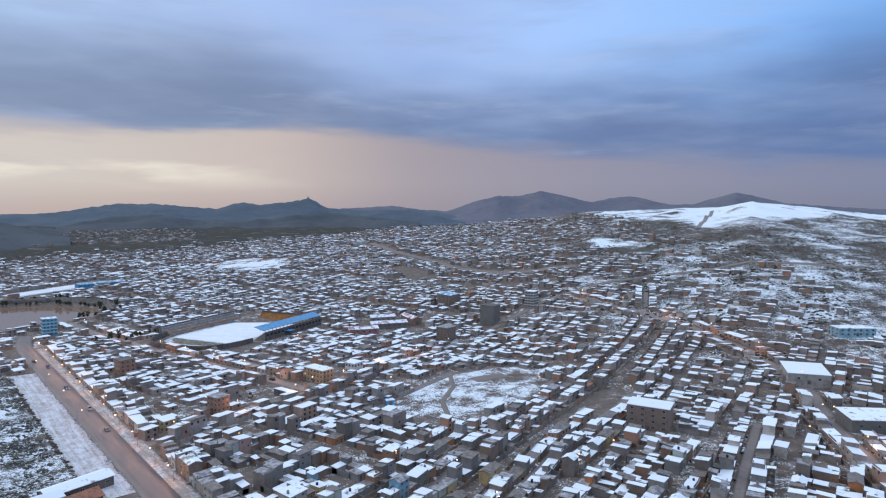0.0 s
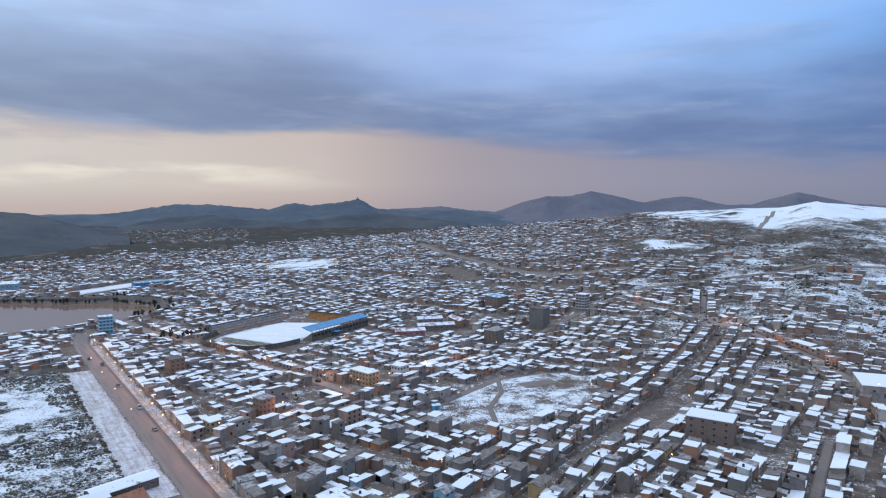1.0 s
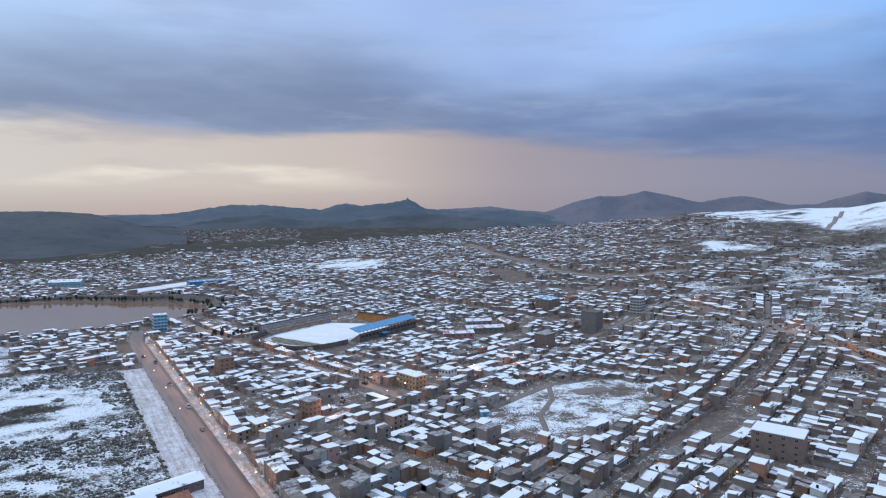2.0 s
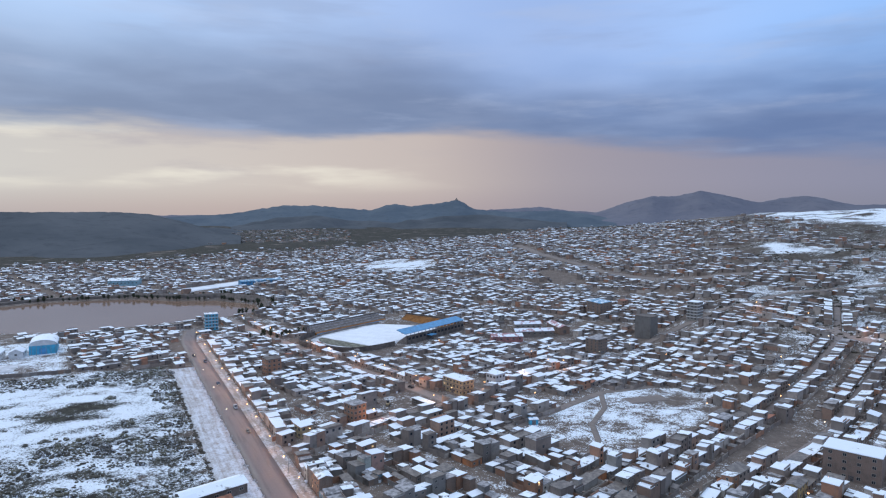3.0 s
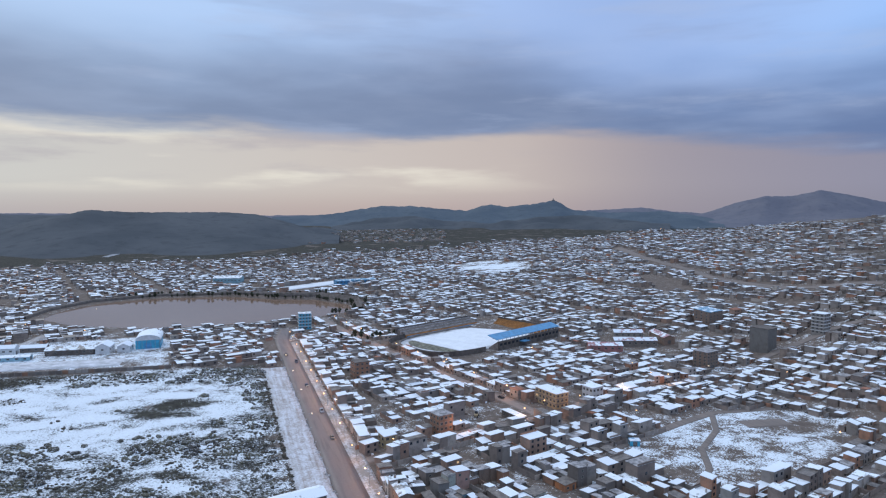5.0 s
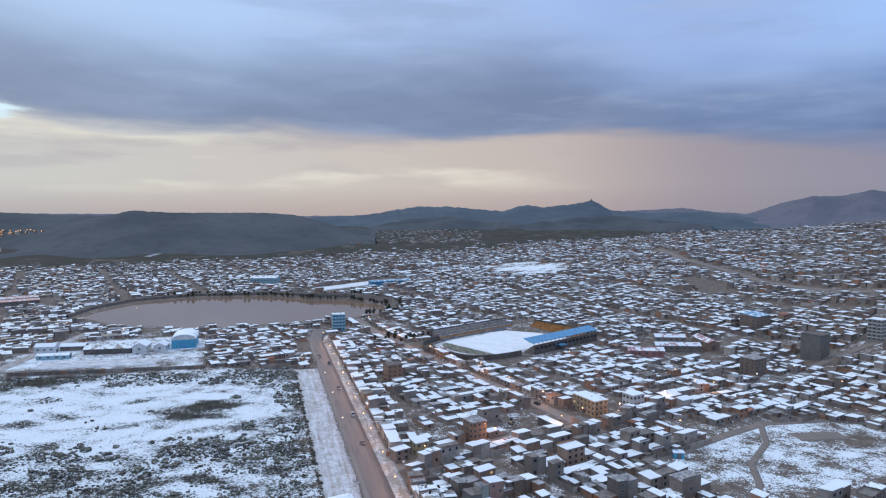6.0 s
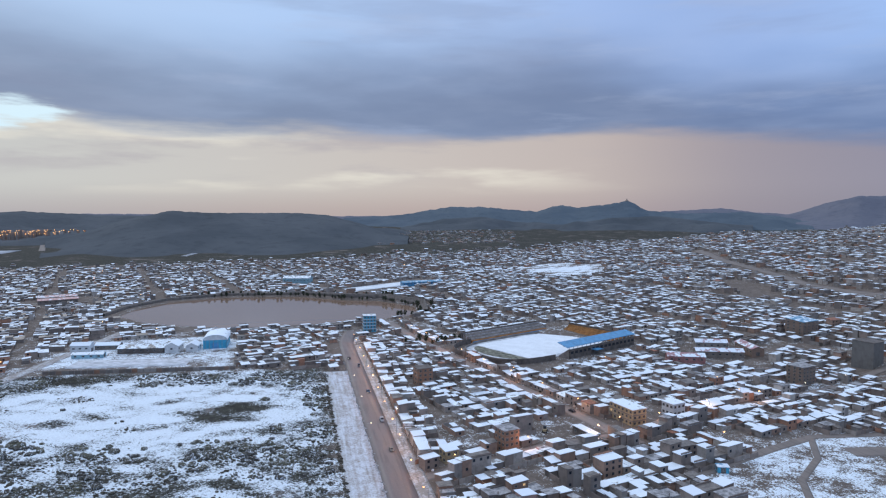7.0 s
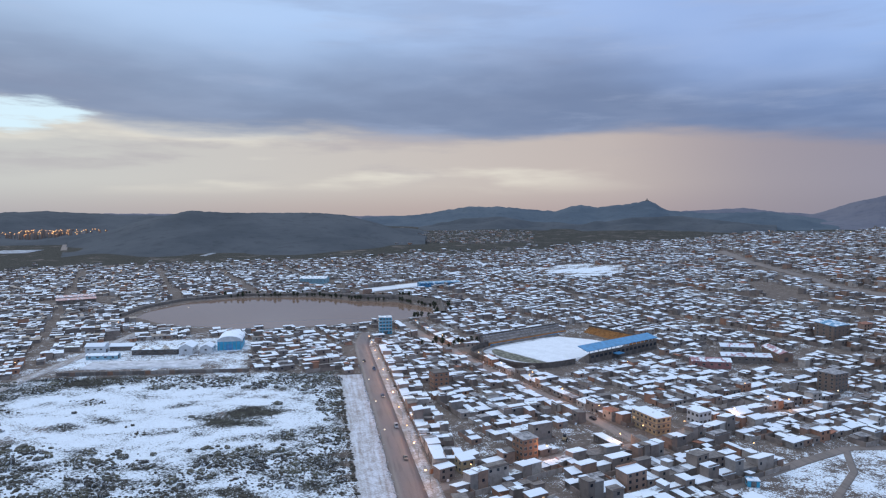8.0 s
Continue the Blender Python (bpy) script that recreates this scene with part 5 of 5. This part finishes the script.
barn("yard_house", "pale two-storey house at the yard corner", "house", -489, 376, YARD, 14, 9, 5.6, 1.8, M_WHITE, M_SNOWROOF)
barn("yard_house", "low house with thin snow by the earth road", "house", -480, 392, YARD, 18, 8, 3.6, 1.6, M_ADOBE, M_SNOWROOF)


def yard_wall():
    w = thing("boundary_wall", "long brown brick wall with pillars around the yard", "wall", -446, 320, 0.0, YARD)
    n = 31
    for k in range(n):
        x = k * 4.04
        part("panel", boxed(x + .2, -.12, -.8, x + 3.84, .12, 2.4), M_ADOBE, w)
        part("pillar", boxed(x - .2, -.22, -.8, x + .2, .22, 2.75), M_CONC, w)
    tagged(strip("yard_snow", "level yard under thin snow", [(-452, 340), (-385, 386)], 24, plain("yard_snow", (0.55, 0.56, 0.60), 0.9, vary=0.3, scale=0.15), 0.05, "yard", offset=-8))


yard_wall()

# far halls and the school
barn("sports_shed", "long blue-roofed shed beyond the lagoon", "shed", -436, 816, 48, 56, 12, 4.5, 1.5, M_BLUE, M_SHED)
barn("sheet_hall", "pale blue sheet-metal hall beyond the lagoon", "hall", -628, 792, 28, 38, 24, 8, 2.4, M_PALEBLUE, M_SNOWROOF)
barn("market_hall", "large red-roofed hall in the lagoon quarter", "hall", -748, 516, 60, 40, 11, 5, 1.6, M_ADOBE, M_PINKSNOW)
barn("market_hall", "red-roofed hall with thin snow in the lagoon quarter", "hall", -772, 530, 60, 40, 11, 5, 1.6, M_ADOBE, M_PINKSNOW)
for i, (x, y, turn, w) in enumerate(((-70, 560, 20, 26), (-50, 588, 20, 34), (-30, 606, -62, 28), (-58, 612, 20, 24))):
    barn("school_wing", "school wing with a pinkish sheet roof", "school", x, y, turn, w, 9, 5.0, 1.8, M_RED if i == 0 else M_ADOBE, M_PINKSNOW, group="school wings")
snowfield = strip("sports_field", "flat sports ground under clean snow", [(-505, 745), (-450, 835)], 34, plain("field_snow", (0.74, 0.77, 0.82), 0.9, vary=0.08, scale=0.1), 0.25, "sports ground", offset=-6)
# hangars at the foot of the picture, by the road
barn("roadside_shed", "dark open shed with a white roof beside the road", "shed", -144, 247, 55, 25, 9, 4.2, 1.4, M_DARKCONC, M_SNOWROOF)
barn("roadside_shed", "low shed with a snowy roof beside the road", "shed", -152, 231, 55, 20, 8, 3.6, 1.4, M_DARKCONC, M_SNOWROOF)
barn("roadside_house", "house with an orange clay tile roof beside the road", "house", -136, 236, 55, 12, 9, 3.4, 2.2, M_BRICK, M_TILE)


# ---- trees ----
def tree_model(seed, tall):
    rng = random.Random(seed)
    t = thing("tree", "dark leafy tree with a thin trunk", "tree", group="trees of the town")
    bm = bmesh.new()
    tube(bm, (0, 0, -0.6), (0.1, 0.05, tall * 0.45), 0.28, 0.16, 7)
    for k in range(5):
        a = k * 1.26 + rng.random()
        tube(bm, (0.1, 0.05, tall * (0.3 + 0.03 * k)), (math.cos(a) * tall * 0.2, math.sin(a) * tall * 0.2, tall * rng.uniform(0.55, 0.8)), 0.11, 0.03, 5)
    part("trunk", bm, M_BARK, t)
    bm = bmesh.new()
    for k in range(190):
        a, r = rng.uniform(0, math.tau), tall * 0.30 * math.sqrt(rng.random())
        h = rng.random()
        r *= math.sin(math.pi * (0.12 + 0.82 * h)) ** 0.7
        c = Vector((math.cos(a) * r + 0.3 * math.sin(7 * h), math.sin(a) * r, tall * (0.28 + 0.72 * h)))
        q = Euler((rng.uniform(0, 6), rng.uniform(0, 6), rng.uniform(0, 6))).to_matrix()
        s = tall * rng.uniform(0.035, 0.075)
        vs = [bm.verts.new(c + q @ Vector(p)) for p in ((-s, -s * .6, 0), (s, -s * .7, s * .3), (s * .8, s * .7, 0), (-s * .7, s * .8, s * .3))]
        bm.faces.new(vs)
    part("crown", bm, M_LEAF, t)
    return t


def plant_trees():
    rng = random.Random(31)
    models = []
    spots = [(stad(-448 - rng.uniform(2, 10), 372 + k * 6)) for k in range(6)]
    spots += [(-276 + rng.uniform(-8, 8), 532 + rng.uniform(-14, 14)) for k in range(7)]
    for (ax, ay), (bx, by) in zip(LAKE, LAKE[1:] + LAKE[:1]):
        n = int(math.hypot(bx - ax, by - ay) / 4.5)
        for k in range(n):
            f = (k + rng.random()) / n
            x, y = ax + (bx - ax) * f, ay + (by - ay) * f
            cx, cy = x + 500, y - 595
            l = math.hypot(cx, cy)
            if cy > 30:
                o = rng.uniform(6, 10) if rng.random() < 0.75 else rng.uniform(21, 26)
                spots.append((x + cx / l * o, y + cy / l * o))
    spots += [(rng.uniform(-20, 60), rng.uniform(600, 720)) for k in range(4)]
    for i, (x, y) in enumerate(spots):
        m = pose(x, y, gz(x, y), 0, 0, rng.uniform(0, 360))
        if i < 4:
            t = tree_model(40 + i, (4.2, 5.4, 6.5, 4.8)[i])
            t.matrix_basis = m
            models.append(t)
        else:
            copy_thing(rng.choice(models), m)


plant_trees()


# ---- street lamps, with the light that they give ----
def lamp_model(white):
    l = thing("street_lamp", "grey steel street lamp, lit white" if white else "grey steel street lamp, lit warm orange", "street lamp", group="street lamps")
    bm = bmesh.new()
    tube(bm, (0, 0, -0.5), (0, 0, 7.6), 0.11, 0.07, 7)
    part("pole", bm, M_STEEL, l)
    bm = bmesh.new()
    tube(bm, (0, 0, 7.5), (-1.7, 0, 8.1), 0.06, 0.05, 6)
    part("arm", bm, M_STEEL, l)
    head = part("head", boxed(-2.3, -.2, 8.02, -1.5, .2, 8.22), M_STEEL, l)
    bm = bmesh.new()
    bmesh.ops.create_icosphere(bm, subdivisions=1, radius=0.36, matrix=pose(-1.95, 0, 7.9))
    part("bulb", bm, M_BULBW if white else M_BULB, head)
    return l


def light_streets():
    rng = random.Random(77)
    warm, cool = lamp_model(False), lamp_model(True)
    used = {True: False, False: False}

    def put(x, y, turn, white, glow):
        m = pose(x, y, gz(x, y), 0, 0, turn)
        base = cool if white else warm
        if used[white]:
            copy_thing(base, m)
        else:
            base.matrix_basis = m
            used[white] = True
        if glow:
            p = m @ Vector((-1.95, 0, 7.4))
            lamp = new("lamp_light", bpy.data.lights.new("lamp_light", "POINT"))
            lamp.data.energy, lamp.data.color, lamp.data.shadow_soft_size = glow, (1.0, 0.47, 0.22), 0.3
            lamp.location = p

    for k in range(13):
        x, y = on_road(-62 + k * 27 + rng.uniform(-3, 3), 8.2)
        put(x, y, 40.6, False, 1400)
    for k in range(4):
        x, y = on_road(40 + k * 45, -6.8)
        put(x, y, 220.6, True, 0)
    for line, gap, glow in ((AVENUE, 34, 1300), (CROSS, 40, 1200), (LOWROAD, 46, 1200)):
        run = gap / 2
        for (ax, ay), (bx, by) in zip(line, line[1:]):
            l = math.hypot(bx - ax, by - ay)
            while run < l:
                f = run / l
                nx, ny = (by - ay) / l, -(bx - ax) / l
                x, y = ax + (bx - ax) * f + nx * 4.2, ay + (by - ay) * f + ny * 4.2
                put(x, y, math.degrees(math.atan2(ny, nx)), rng.random() < 0.15, glow if rng.random() < 0.7 else 0)
                run += gap
            run -= l
    for k in range(90):
        p = far_plots[rng.randrange(0, len(far_plots))] if k > 30 else ALL_PLOTS[rng.randrange(0, 900)]
        t = radians(p[2])
        x, y = p[0] + math.sin(t) * (p[4] / 2 + 0.7), p[1] - math.cos(t) * (p[4] / 2 + 0.7)
        put(x, y, rng.uniform(0, 360), rng.random() < 0.4, 0)


light_streets()


# ---- vehicles ----
def car_model(seed, long=4.2, tall=1.45, word="small car"):
    c = thing("car", f"{word} on the wet road", "car", group="cars in the streets")
    bm = bmesh.new()
    w = 0.85
    prof = ((-long / 2, 0.35), (long / 2, 0.35), (long / 2, 0.8), (long * .27, 0.92), (long * .12, tall), (-long * .3, tall), (-long * .46, 0.95), (-long / 2, 0.9))
    a, b = [bm.verts.new((x, -w, z)) for x, z in prof], [bm.verts.new((x, w, z)) for x, z in prof]
    bm.faces.new(a)
    bm.faces.new(b[::-1])
    for i in range(len(prof)):
        j = (i + 1) % len(prof)
        bm.faces.new((a[i], b[i], b[j], a[j]))
    part("body", bm, M_CAR, c)
    part("windscreen", boxed(long * .13, -.7, .98, long * .24, .7, tall - .08), M_GLASS, c)
    for x in (-long * .3, long * .3):
        for y in (-.86, .86):
            bm = bmesh.new()
            tube(bm, (x, y - .1, .33), (x, y + .1, .33), .33, .33, 10)
            part("wheel", bm, M_RUBBER, c)
    for y in (-.6, .6):
        part("headlight", boxed(long / 2 - .02, y - .15, .55, long / 2 + .03, y + .15, .72), M_BULBW if seed == 1 else M_WHITE, c)
    return c


def park_cars():
    rng = random.Random(91)
    models = [car_model(0), car_model(1, 4.6, 1.5, "car with lit headlights"), car_model(2, 5.2, 2.0, "minibus")]
    first = [True] * 3
    spots = [(*on_road(a, r), 130.6 if r < 0 else -49.4) for a, r in ((22, 2.6), (64, 3.6), (118, 2.4), (182, 3), (206, -2))]
    spots += [(-98, 360, 56), (-110, 410, 143), (-168, 452, 143), (-60, 420, 56), (206, 345, 80), (202, 330, 80), (196, 305, 84), (40, 330, 58), (-20, 480, 52), (70, 372, 57)]
    for x, y, turn in spots:
        i = rng.randrange(3)
        m = pose(x, y, gz(x, y) + 0.22, 0, 0, turn + rng.uniform(-4, 4))
        if first[i]:
            models[i].matrix_basis = m
            first[i] = False
        else:
            copy_thing(models[i], m)


park_cars()


# ---- far things ----
def hilltop_monument():
    r, a = 4050, radians(-11.8)
    m = thing("monument", "small pale monument on the rocky peak", "monument", r * math.sin(a), r * math.cos(a), 133)
    bm = bmesh.new()
    tube(bm, (0, 0, -3), (0, 0, 8), 12, 9, 8)
    part("plinth", bm, M_CONC, m)
    bm = bmesh.new()
    tube(bm, (0, 0, 8), (0, 0, 17), 3.5, 2.5, 8)
    part("figure_column", bm, M_CONC, m)


hilltop_monument()


def far_suburb(name, label, az0, az1, d0, d1, count, seed, lights):
    rng = random.Random(seed)
    bm = bmesh.new()
    for k in range(count):
        a, d = radians(rng.uniform(az0, az1)), rng.uniform(d0, d1)
        x, y = d * math.sin(a), d * math.cos(a)
        w, h = rng.uniform(6, 12), rng.uniform(2.5, 4.5)
        g = gz(x, y)
        if lights:
            box(bm, x - 1.2, y - 1.2, g + 6, x + 1.2, y + 1.2, g + 8)
            continue
        q = pose(x, y, g, 0, 0, rng.uniform(0, 90))
        box(bm, -w / 2, -w / 3, -4, w / 2, w / 3, h, 0, q)
        box(bm, -w / 2 - .4, -w / 3 - .4, h, w / 2 + .4, w / 3 + .4, h + .5, rng.choice((0, 0, 0, 2, 0, 1)), q)
    # suburb walls use the town tones times 1.8, haze put into their colour
    mats = (M_BULB,) if lights else (walls("haze_paled_suburb_walls", [(s, tuple(c * 1.8 for c in tone)) for s, tone in WALL_TONES], "island"), M_SNOWROOF_FAR, M_BARE)
    tagged(new(name, mesh_of(name, bm, *mats)), label, "houses" if not lights else "lights", kind="stuff")


M_THINSNOW = plain("thin_snow_on_stubble", (0.34, 0.36, 0.40), 0.95, vary=0.5, scale=0.05)
strip("snowy_field", "flat snow-covered field beyond the town", [(-1640, 880), (-1720, 970)], 90, M_THINSNOW, 0.4, "field")
strip("snowy_field", "strip field with thin snow beyond the town", [(-1500, 1090), (-1250, 1330)], 40, M_THINSNOW, 0.4, "field")
strip("field_lane", "pale lane between the far fields", [(-1620, 1010), (-1900, 1180), (-2050, 1330)], 14, M_TRAIL, 0.4, "lane")
strip("field_lane", "pale lane climbing from the town edge", [(-1180, 1060), (-1330, 1290), (-1440, 1490)], 14, M_THINSNOW, 0.4, "lane")
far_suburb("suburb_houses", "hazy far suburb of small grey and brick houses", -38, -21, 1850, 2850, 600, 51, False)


# ---- single buildings that stand out among the rows ----
block("brick_house", "narrow four-storey brick house with an open top floor", "house", -121, 342, 56, 8, 8.5, 10.6, M_BRICK, M_DUSTED, 4, 2.6, seed=21)
block("yellow_house", "small yellow house at the street corner", "house", -139, 318, 56, 6.5, 6, 5.6, M_YELLOW, M_SNOWROOF, 2, 2.6, rise=0.8, seed=22)
block("red_house", "low orange-red house lit by a street lamp", "house", -42, 447, 56, 12, 7, 4.4, M_ORANGE, M_SNOWROOF, 1, 2.8, rise=0.9, seed=23)
block("brick_building", "dark five-storey brick building above the rows", "building", 3, 536, 56, 13, 11, 11.5, M_BRICK, M_DUSTED, 5, 3.0, seed=24)
block("blue_roofed_building", "dark brick building with a snowy blue sheet roof", "building", 6, 660, 56, 20, 15, 10.0, M_BRICK, M_SHED, 4, 4.2, rise=1.5, seed=25)
block("tarp_hut", "small hut with blue tarpaulin sides by the lot", "hut", -30, 362, 20, 4.5, 3.5, 2.6, M_CYAN, M_SHED, 1, 4.0, seed=26)


# ---- scrap yard beside the avenue ----
block("open_shed", "low shed with a broad snowy roof beside the scrap yard", "shed", -93, 376, 143, 15, 5.0, 3.4, M_DARKCONC, M_SNOWROOF, 1, 5, rise=0.5, seed=31)
def loader():
    x, y = -113, 373
    m = thing("loader", "yellow wheel loader parked in the scrap yard", "loader", x, y, gz(x, y), 100)
    part("body", boxed(-1.8, -.9, .7, 1.2, .9, 1.8), M_YELLOW, m)
    part("cab", boxed(-.6, -.75, 1.8, .7, .75, 3.1), M_GLASS, m)
    part("bucket", boxed(2.2, -1.1, .2, 3.0, 1.1, 1.1), M_STEEL, m)
    part("arm", boxed(1.1, -.3, .8, 2.3, .3, 1.2), M_YELLOW, m)
    for wx in (-1.1, 1.0):
        for wy in (-1.0, 1.0):
            bm = bmesh.new()
            tube(bm, (wx, wy - .2, .7), (wx, wy + .2, .7), .7, .7, 12)
            part("wheel", bm, M_RUBBER, m)


loader()


def bus():
    x, y = -103, 347
    m = thing("bus", "dark red bus parked beside the street", "bus", x, y, gz(x, y) + 0.1, 50)
    part("body", boxed(-5.5, -1.2, .5, 5.5, 1.2, 3.1), M_RED, m)
    part("roof_snow", boxed(-5.3, -1.1, 3.1, 5.3, 1.1, 3.2), M_DUSTED, m)
    for s in (-1, 1):
        part("window_strip", boxed(-5.0, s * 1.21 - .02, 1.7, 5.0, s * 1.21 + .02, 2.6), M_GLASS, m)
        for wx in (-3.6, 3.4):
            bm = bmesh.new()
            tube(bm, (wx, s * 1.1 - .15, .48), (wx, s * 1.1 + .15, .48), .48, .48, 12)
            part("wheel", bm, M_RUBBER, m)


bus()


# ---- tussocks and stones on open ground ----
def tussocks(name, label, count, seed, chooser, size, material, level=False):
    rng = random.Random(seed)
    co, faces = [], []
    made = 0
    while made < count:
        spot = chooser(rng)
        if spot is None:
            continue
        x, y = spot
        made += 1
        g, r = 0.0 if level else gz(x, y), size * rng.uniform(0.4, 1.6) * (1.6 if rng.random() < 0.12 else 1)
        b, n = len(co), 6
        ph = rng.random() * 6
        for ring, zz in ((1.0, -0.3), (0.75, 0.45)):
            for k in range(n):
                a = ph + k * math.tau / n
                q = r * ring * rng.uniform(0.65, 1.3)
                co.append((x + q * math.cos(a) * 1.3, y + q * math.sin(a), g + zz * r * rng.uniform(0.7, 1.2)))
        co.append((x, y, g + r * rng.uniform(0.5, 0.8)))
        for k in range(n):
            j = (k + 1) % n
            faces.append((b + k, b + j, b + n + j, b + n + k))
            faces.append((b + n + k, b + n + j, b + 2 * n))
    me = bpy.data.meshes.new(name)
    me.from_pydata(co, [], faces)
    me.materials.append(material)
    tagged(new(name, me), label, "grass", kind="stuff")


def field_spot(rng):
    x, y = rng.uniform(-500, -90), rng.uniform(110, 420)
    if float(inside(x, y, FIELD)) < 1.5:
        return None
    w = float(waves(x, y, 70, 22)) + 0.5 * float(waves(x, y, 26, 23))
    middle = float(inside(x, y, FIELD_MIDDLE))
    return (x, y) if w > (0.95 if middle > 0 else 0.0) else None


def hill_spot(rng):
    a, d = radians(rng.uniform(9, 42)), rng.uniform(470, 1250)
    x, y = d * math.sin(a), d * math.cos(a)
    return (x, y) if float(waves(x, y, 120, 33)) > 0.0 and d < 920 else None


def verge_spot(rng):
    x, y = on_road(rng.uniform(-50, 165), -21.3 + rng.gauss(0, 0.5))
    return (x, y)


M_TUFT = plain("dark_dry_tufts", (0.060, 0.052, 0.040), 0.95, vary=0.5, scale=0.4)
tussocks("field_tussocks", "dark dry grass tufts poking through the snow", 9000, 61, field_spot, 0.48, M_TUFT, True)
def hummock_mat():
    """Dark matted grass with snow lodged in it."""
    m, t, b = mat_nodes("matted_grass_with_snow")
    p = position(t)
    n1, n2 = tex_noise(t, 0.9, 5, 0.7, p, 0.8), tex_noise(t, 0.08, 4, 0.6, p)
    c = blend(t, step(t, n2, 0.4, 0.62), (0.040, 0.037, 0.033), (0.095, 0.090, 0.062))
    c = blend(t, step(t, n1, 0.54, 0.62), c, (0.66, 0.70, 0.77))
    link(t, c, b.inputs["Base Color"])
    b.inputs["Roughness"].default_value = 0.95
    bump(t, b, n1, 0.6, 0.2)
    return m


def hummock_spot(rng):
    x, y = rng.uniform(-500, -60), rng.uniform(110, 420)
    if float(inside(x, y, FIELD)) < 2:
        return None
    w = float(waves(x, y, 60, 52)) + 0.5 * float(waves(x, y, 22, 53))
    depth = float(inside(x, y, FIELD_MIDDLE))
    return (x, y) if w > (1.3 if depth > 6 else 0.0) else None


tussocks("field_hummocks", "low dark hummocks of matted grass caught with snow", 3600, 66, hummock_spot, 1.15, hummock_mat(), True)
tussocks("verge_tussocks", "dark weeds along the verge", 240, 62, verge_spot, 0.5, M_TUFT)
tussocks("road_slush", "heaps of grey slush and rubble along the road", 420, 64, lambda rng: on_road(rng.uniform(-60, 200), rng.choice((-6.6, -6.2, 9.6, 10.2)) + rng.gauss(0, 0.4)), 0.38, M_DUSTED)
tussocks("hill_scrub", "dark scrub and stones on the snowy slope", 3200, 63, hill_spot, 0.85, M_TUFT)


# ---- lights of the village on the western hill ----
def hill_village():
    rng = random.Random(72)
    bm, lm = bmesh.new(), bmesh.new()
    for k in range(120):
        a, d = radians(rng.gauss(-59.6, 2.0)), rng.uniform(2380, 2560)
        x, y = d * math.sin(a), d * math.cos(a)
        z = 115 - d * math.tan(radians(rng.uniform(1.85, 2.2)))
        w = rng.uniform(4, 9)
        box(bm, x - w / 2, y - w / 2, z - 26, x + w / 2, y + w / 2, z)
        box(lm, x - 0.7, y - w / 2 - 1.0, z - 2.2, x + 0.7, y - w / 2 - .2, z - 0.9)
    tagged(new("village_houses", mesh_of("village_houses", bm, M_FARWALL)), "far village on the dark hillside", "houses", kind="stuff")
    tagged(new("village_lights", mesh_of("village_lights", lm, M_BULB)), "warm lights of the far village", "lights", kind="stuff")


hill_village()


# ---- clutter of the yards and flat roofs ----
def clutter():
    rng = random.Random(83)
    co, faces, mats = [], [], []
    for x, y, turned, w, d in ALL_PLOTS[:1000]:
        ux, uy = math.cos(radians(turned)), math.sin(radians(turned))
        g = GROUND_AT[x, y]
        for k in range(rng.randrange(3, 12)):
            a, b = rng.uniform(-w * 0.48, w * 0.48), rng.uniform(-d / 2 + 6, d / 2 - 0.6) if rng.random() < 0.9 else -d / 2 - rng.uniform(0.5, 1.2)
            cx, cy = x + ux * a - uy * b, y + uy * a + ux * b
            t = rng.uniform(0, math.pi)
            sx, sy, sz = rng.uniform(0.25, 1.3), rng.uniform(0.2, 0.7), rng.uniform(0.25, 1.1)
            n = len(co)
            for z in (-0.4, sz):
                k2 = 1.0 if z < 0 else rng.uniform(0.6, 1.0)
                for u, v in ((-sx, -sy), (sx, -sy), (sx, sy), (-sx, sy)):
                    co.append((cx + k2 * (u * math.cos(t) - v * math.sin(t)), cy + k2 * (u * math.sin(t) + v * math.cos(t)), g + z))
            m = rng.choices((0, 1, 2), (0.5, 0.3, 0.2))[0]
            for f in ((4, 5, 6, 7), (0, 1, 5, 4), (1, 2, 6, 5), (2, 3, 7, 6), (3, 0, 4, 7)):
                faces.append([n + i for i in f])
                mats.append(m)
    me = bpy.data.meshes.new("yard_clutter")
    me.from_pydata(co, [], faces)
    for m in (M_FARWALL, M_SNOWROOF_FAR, M_TUFT):
        me.materials.append(m)
    me.polygons.foreach_set("material_index", mats)
    tagged(new("yard_clutter", me), "heaps, crates and snowy rubble in yards", "clutter", kind="stuff")


clutter()
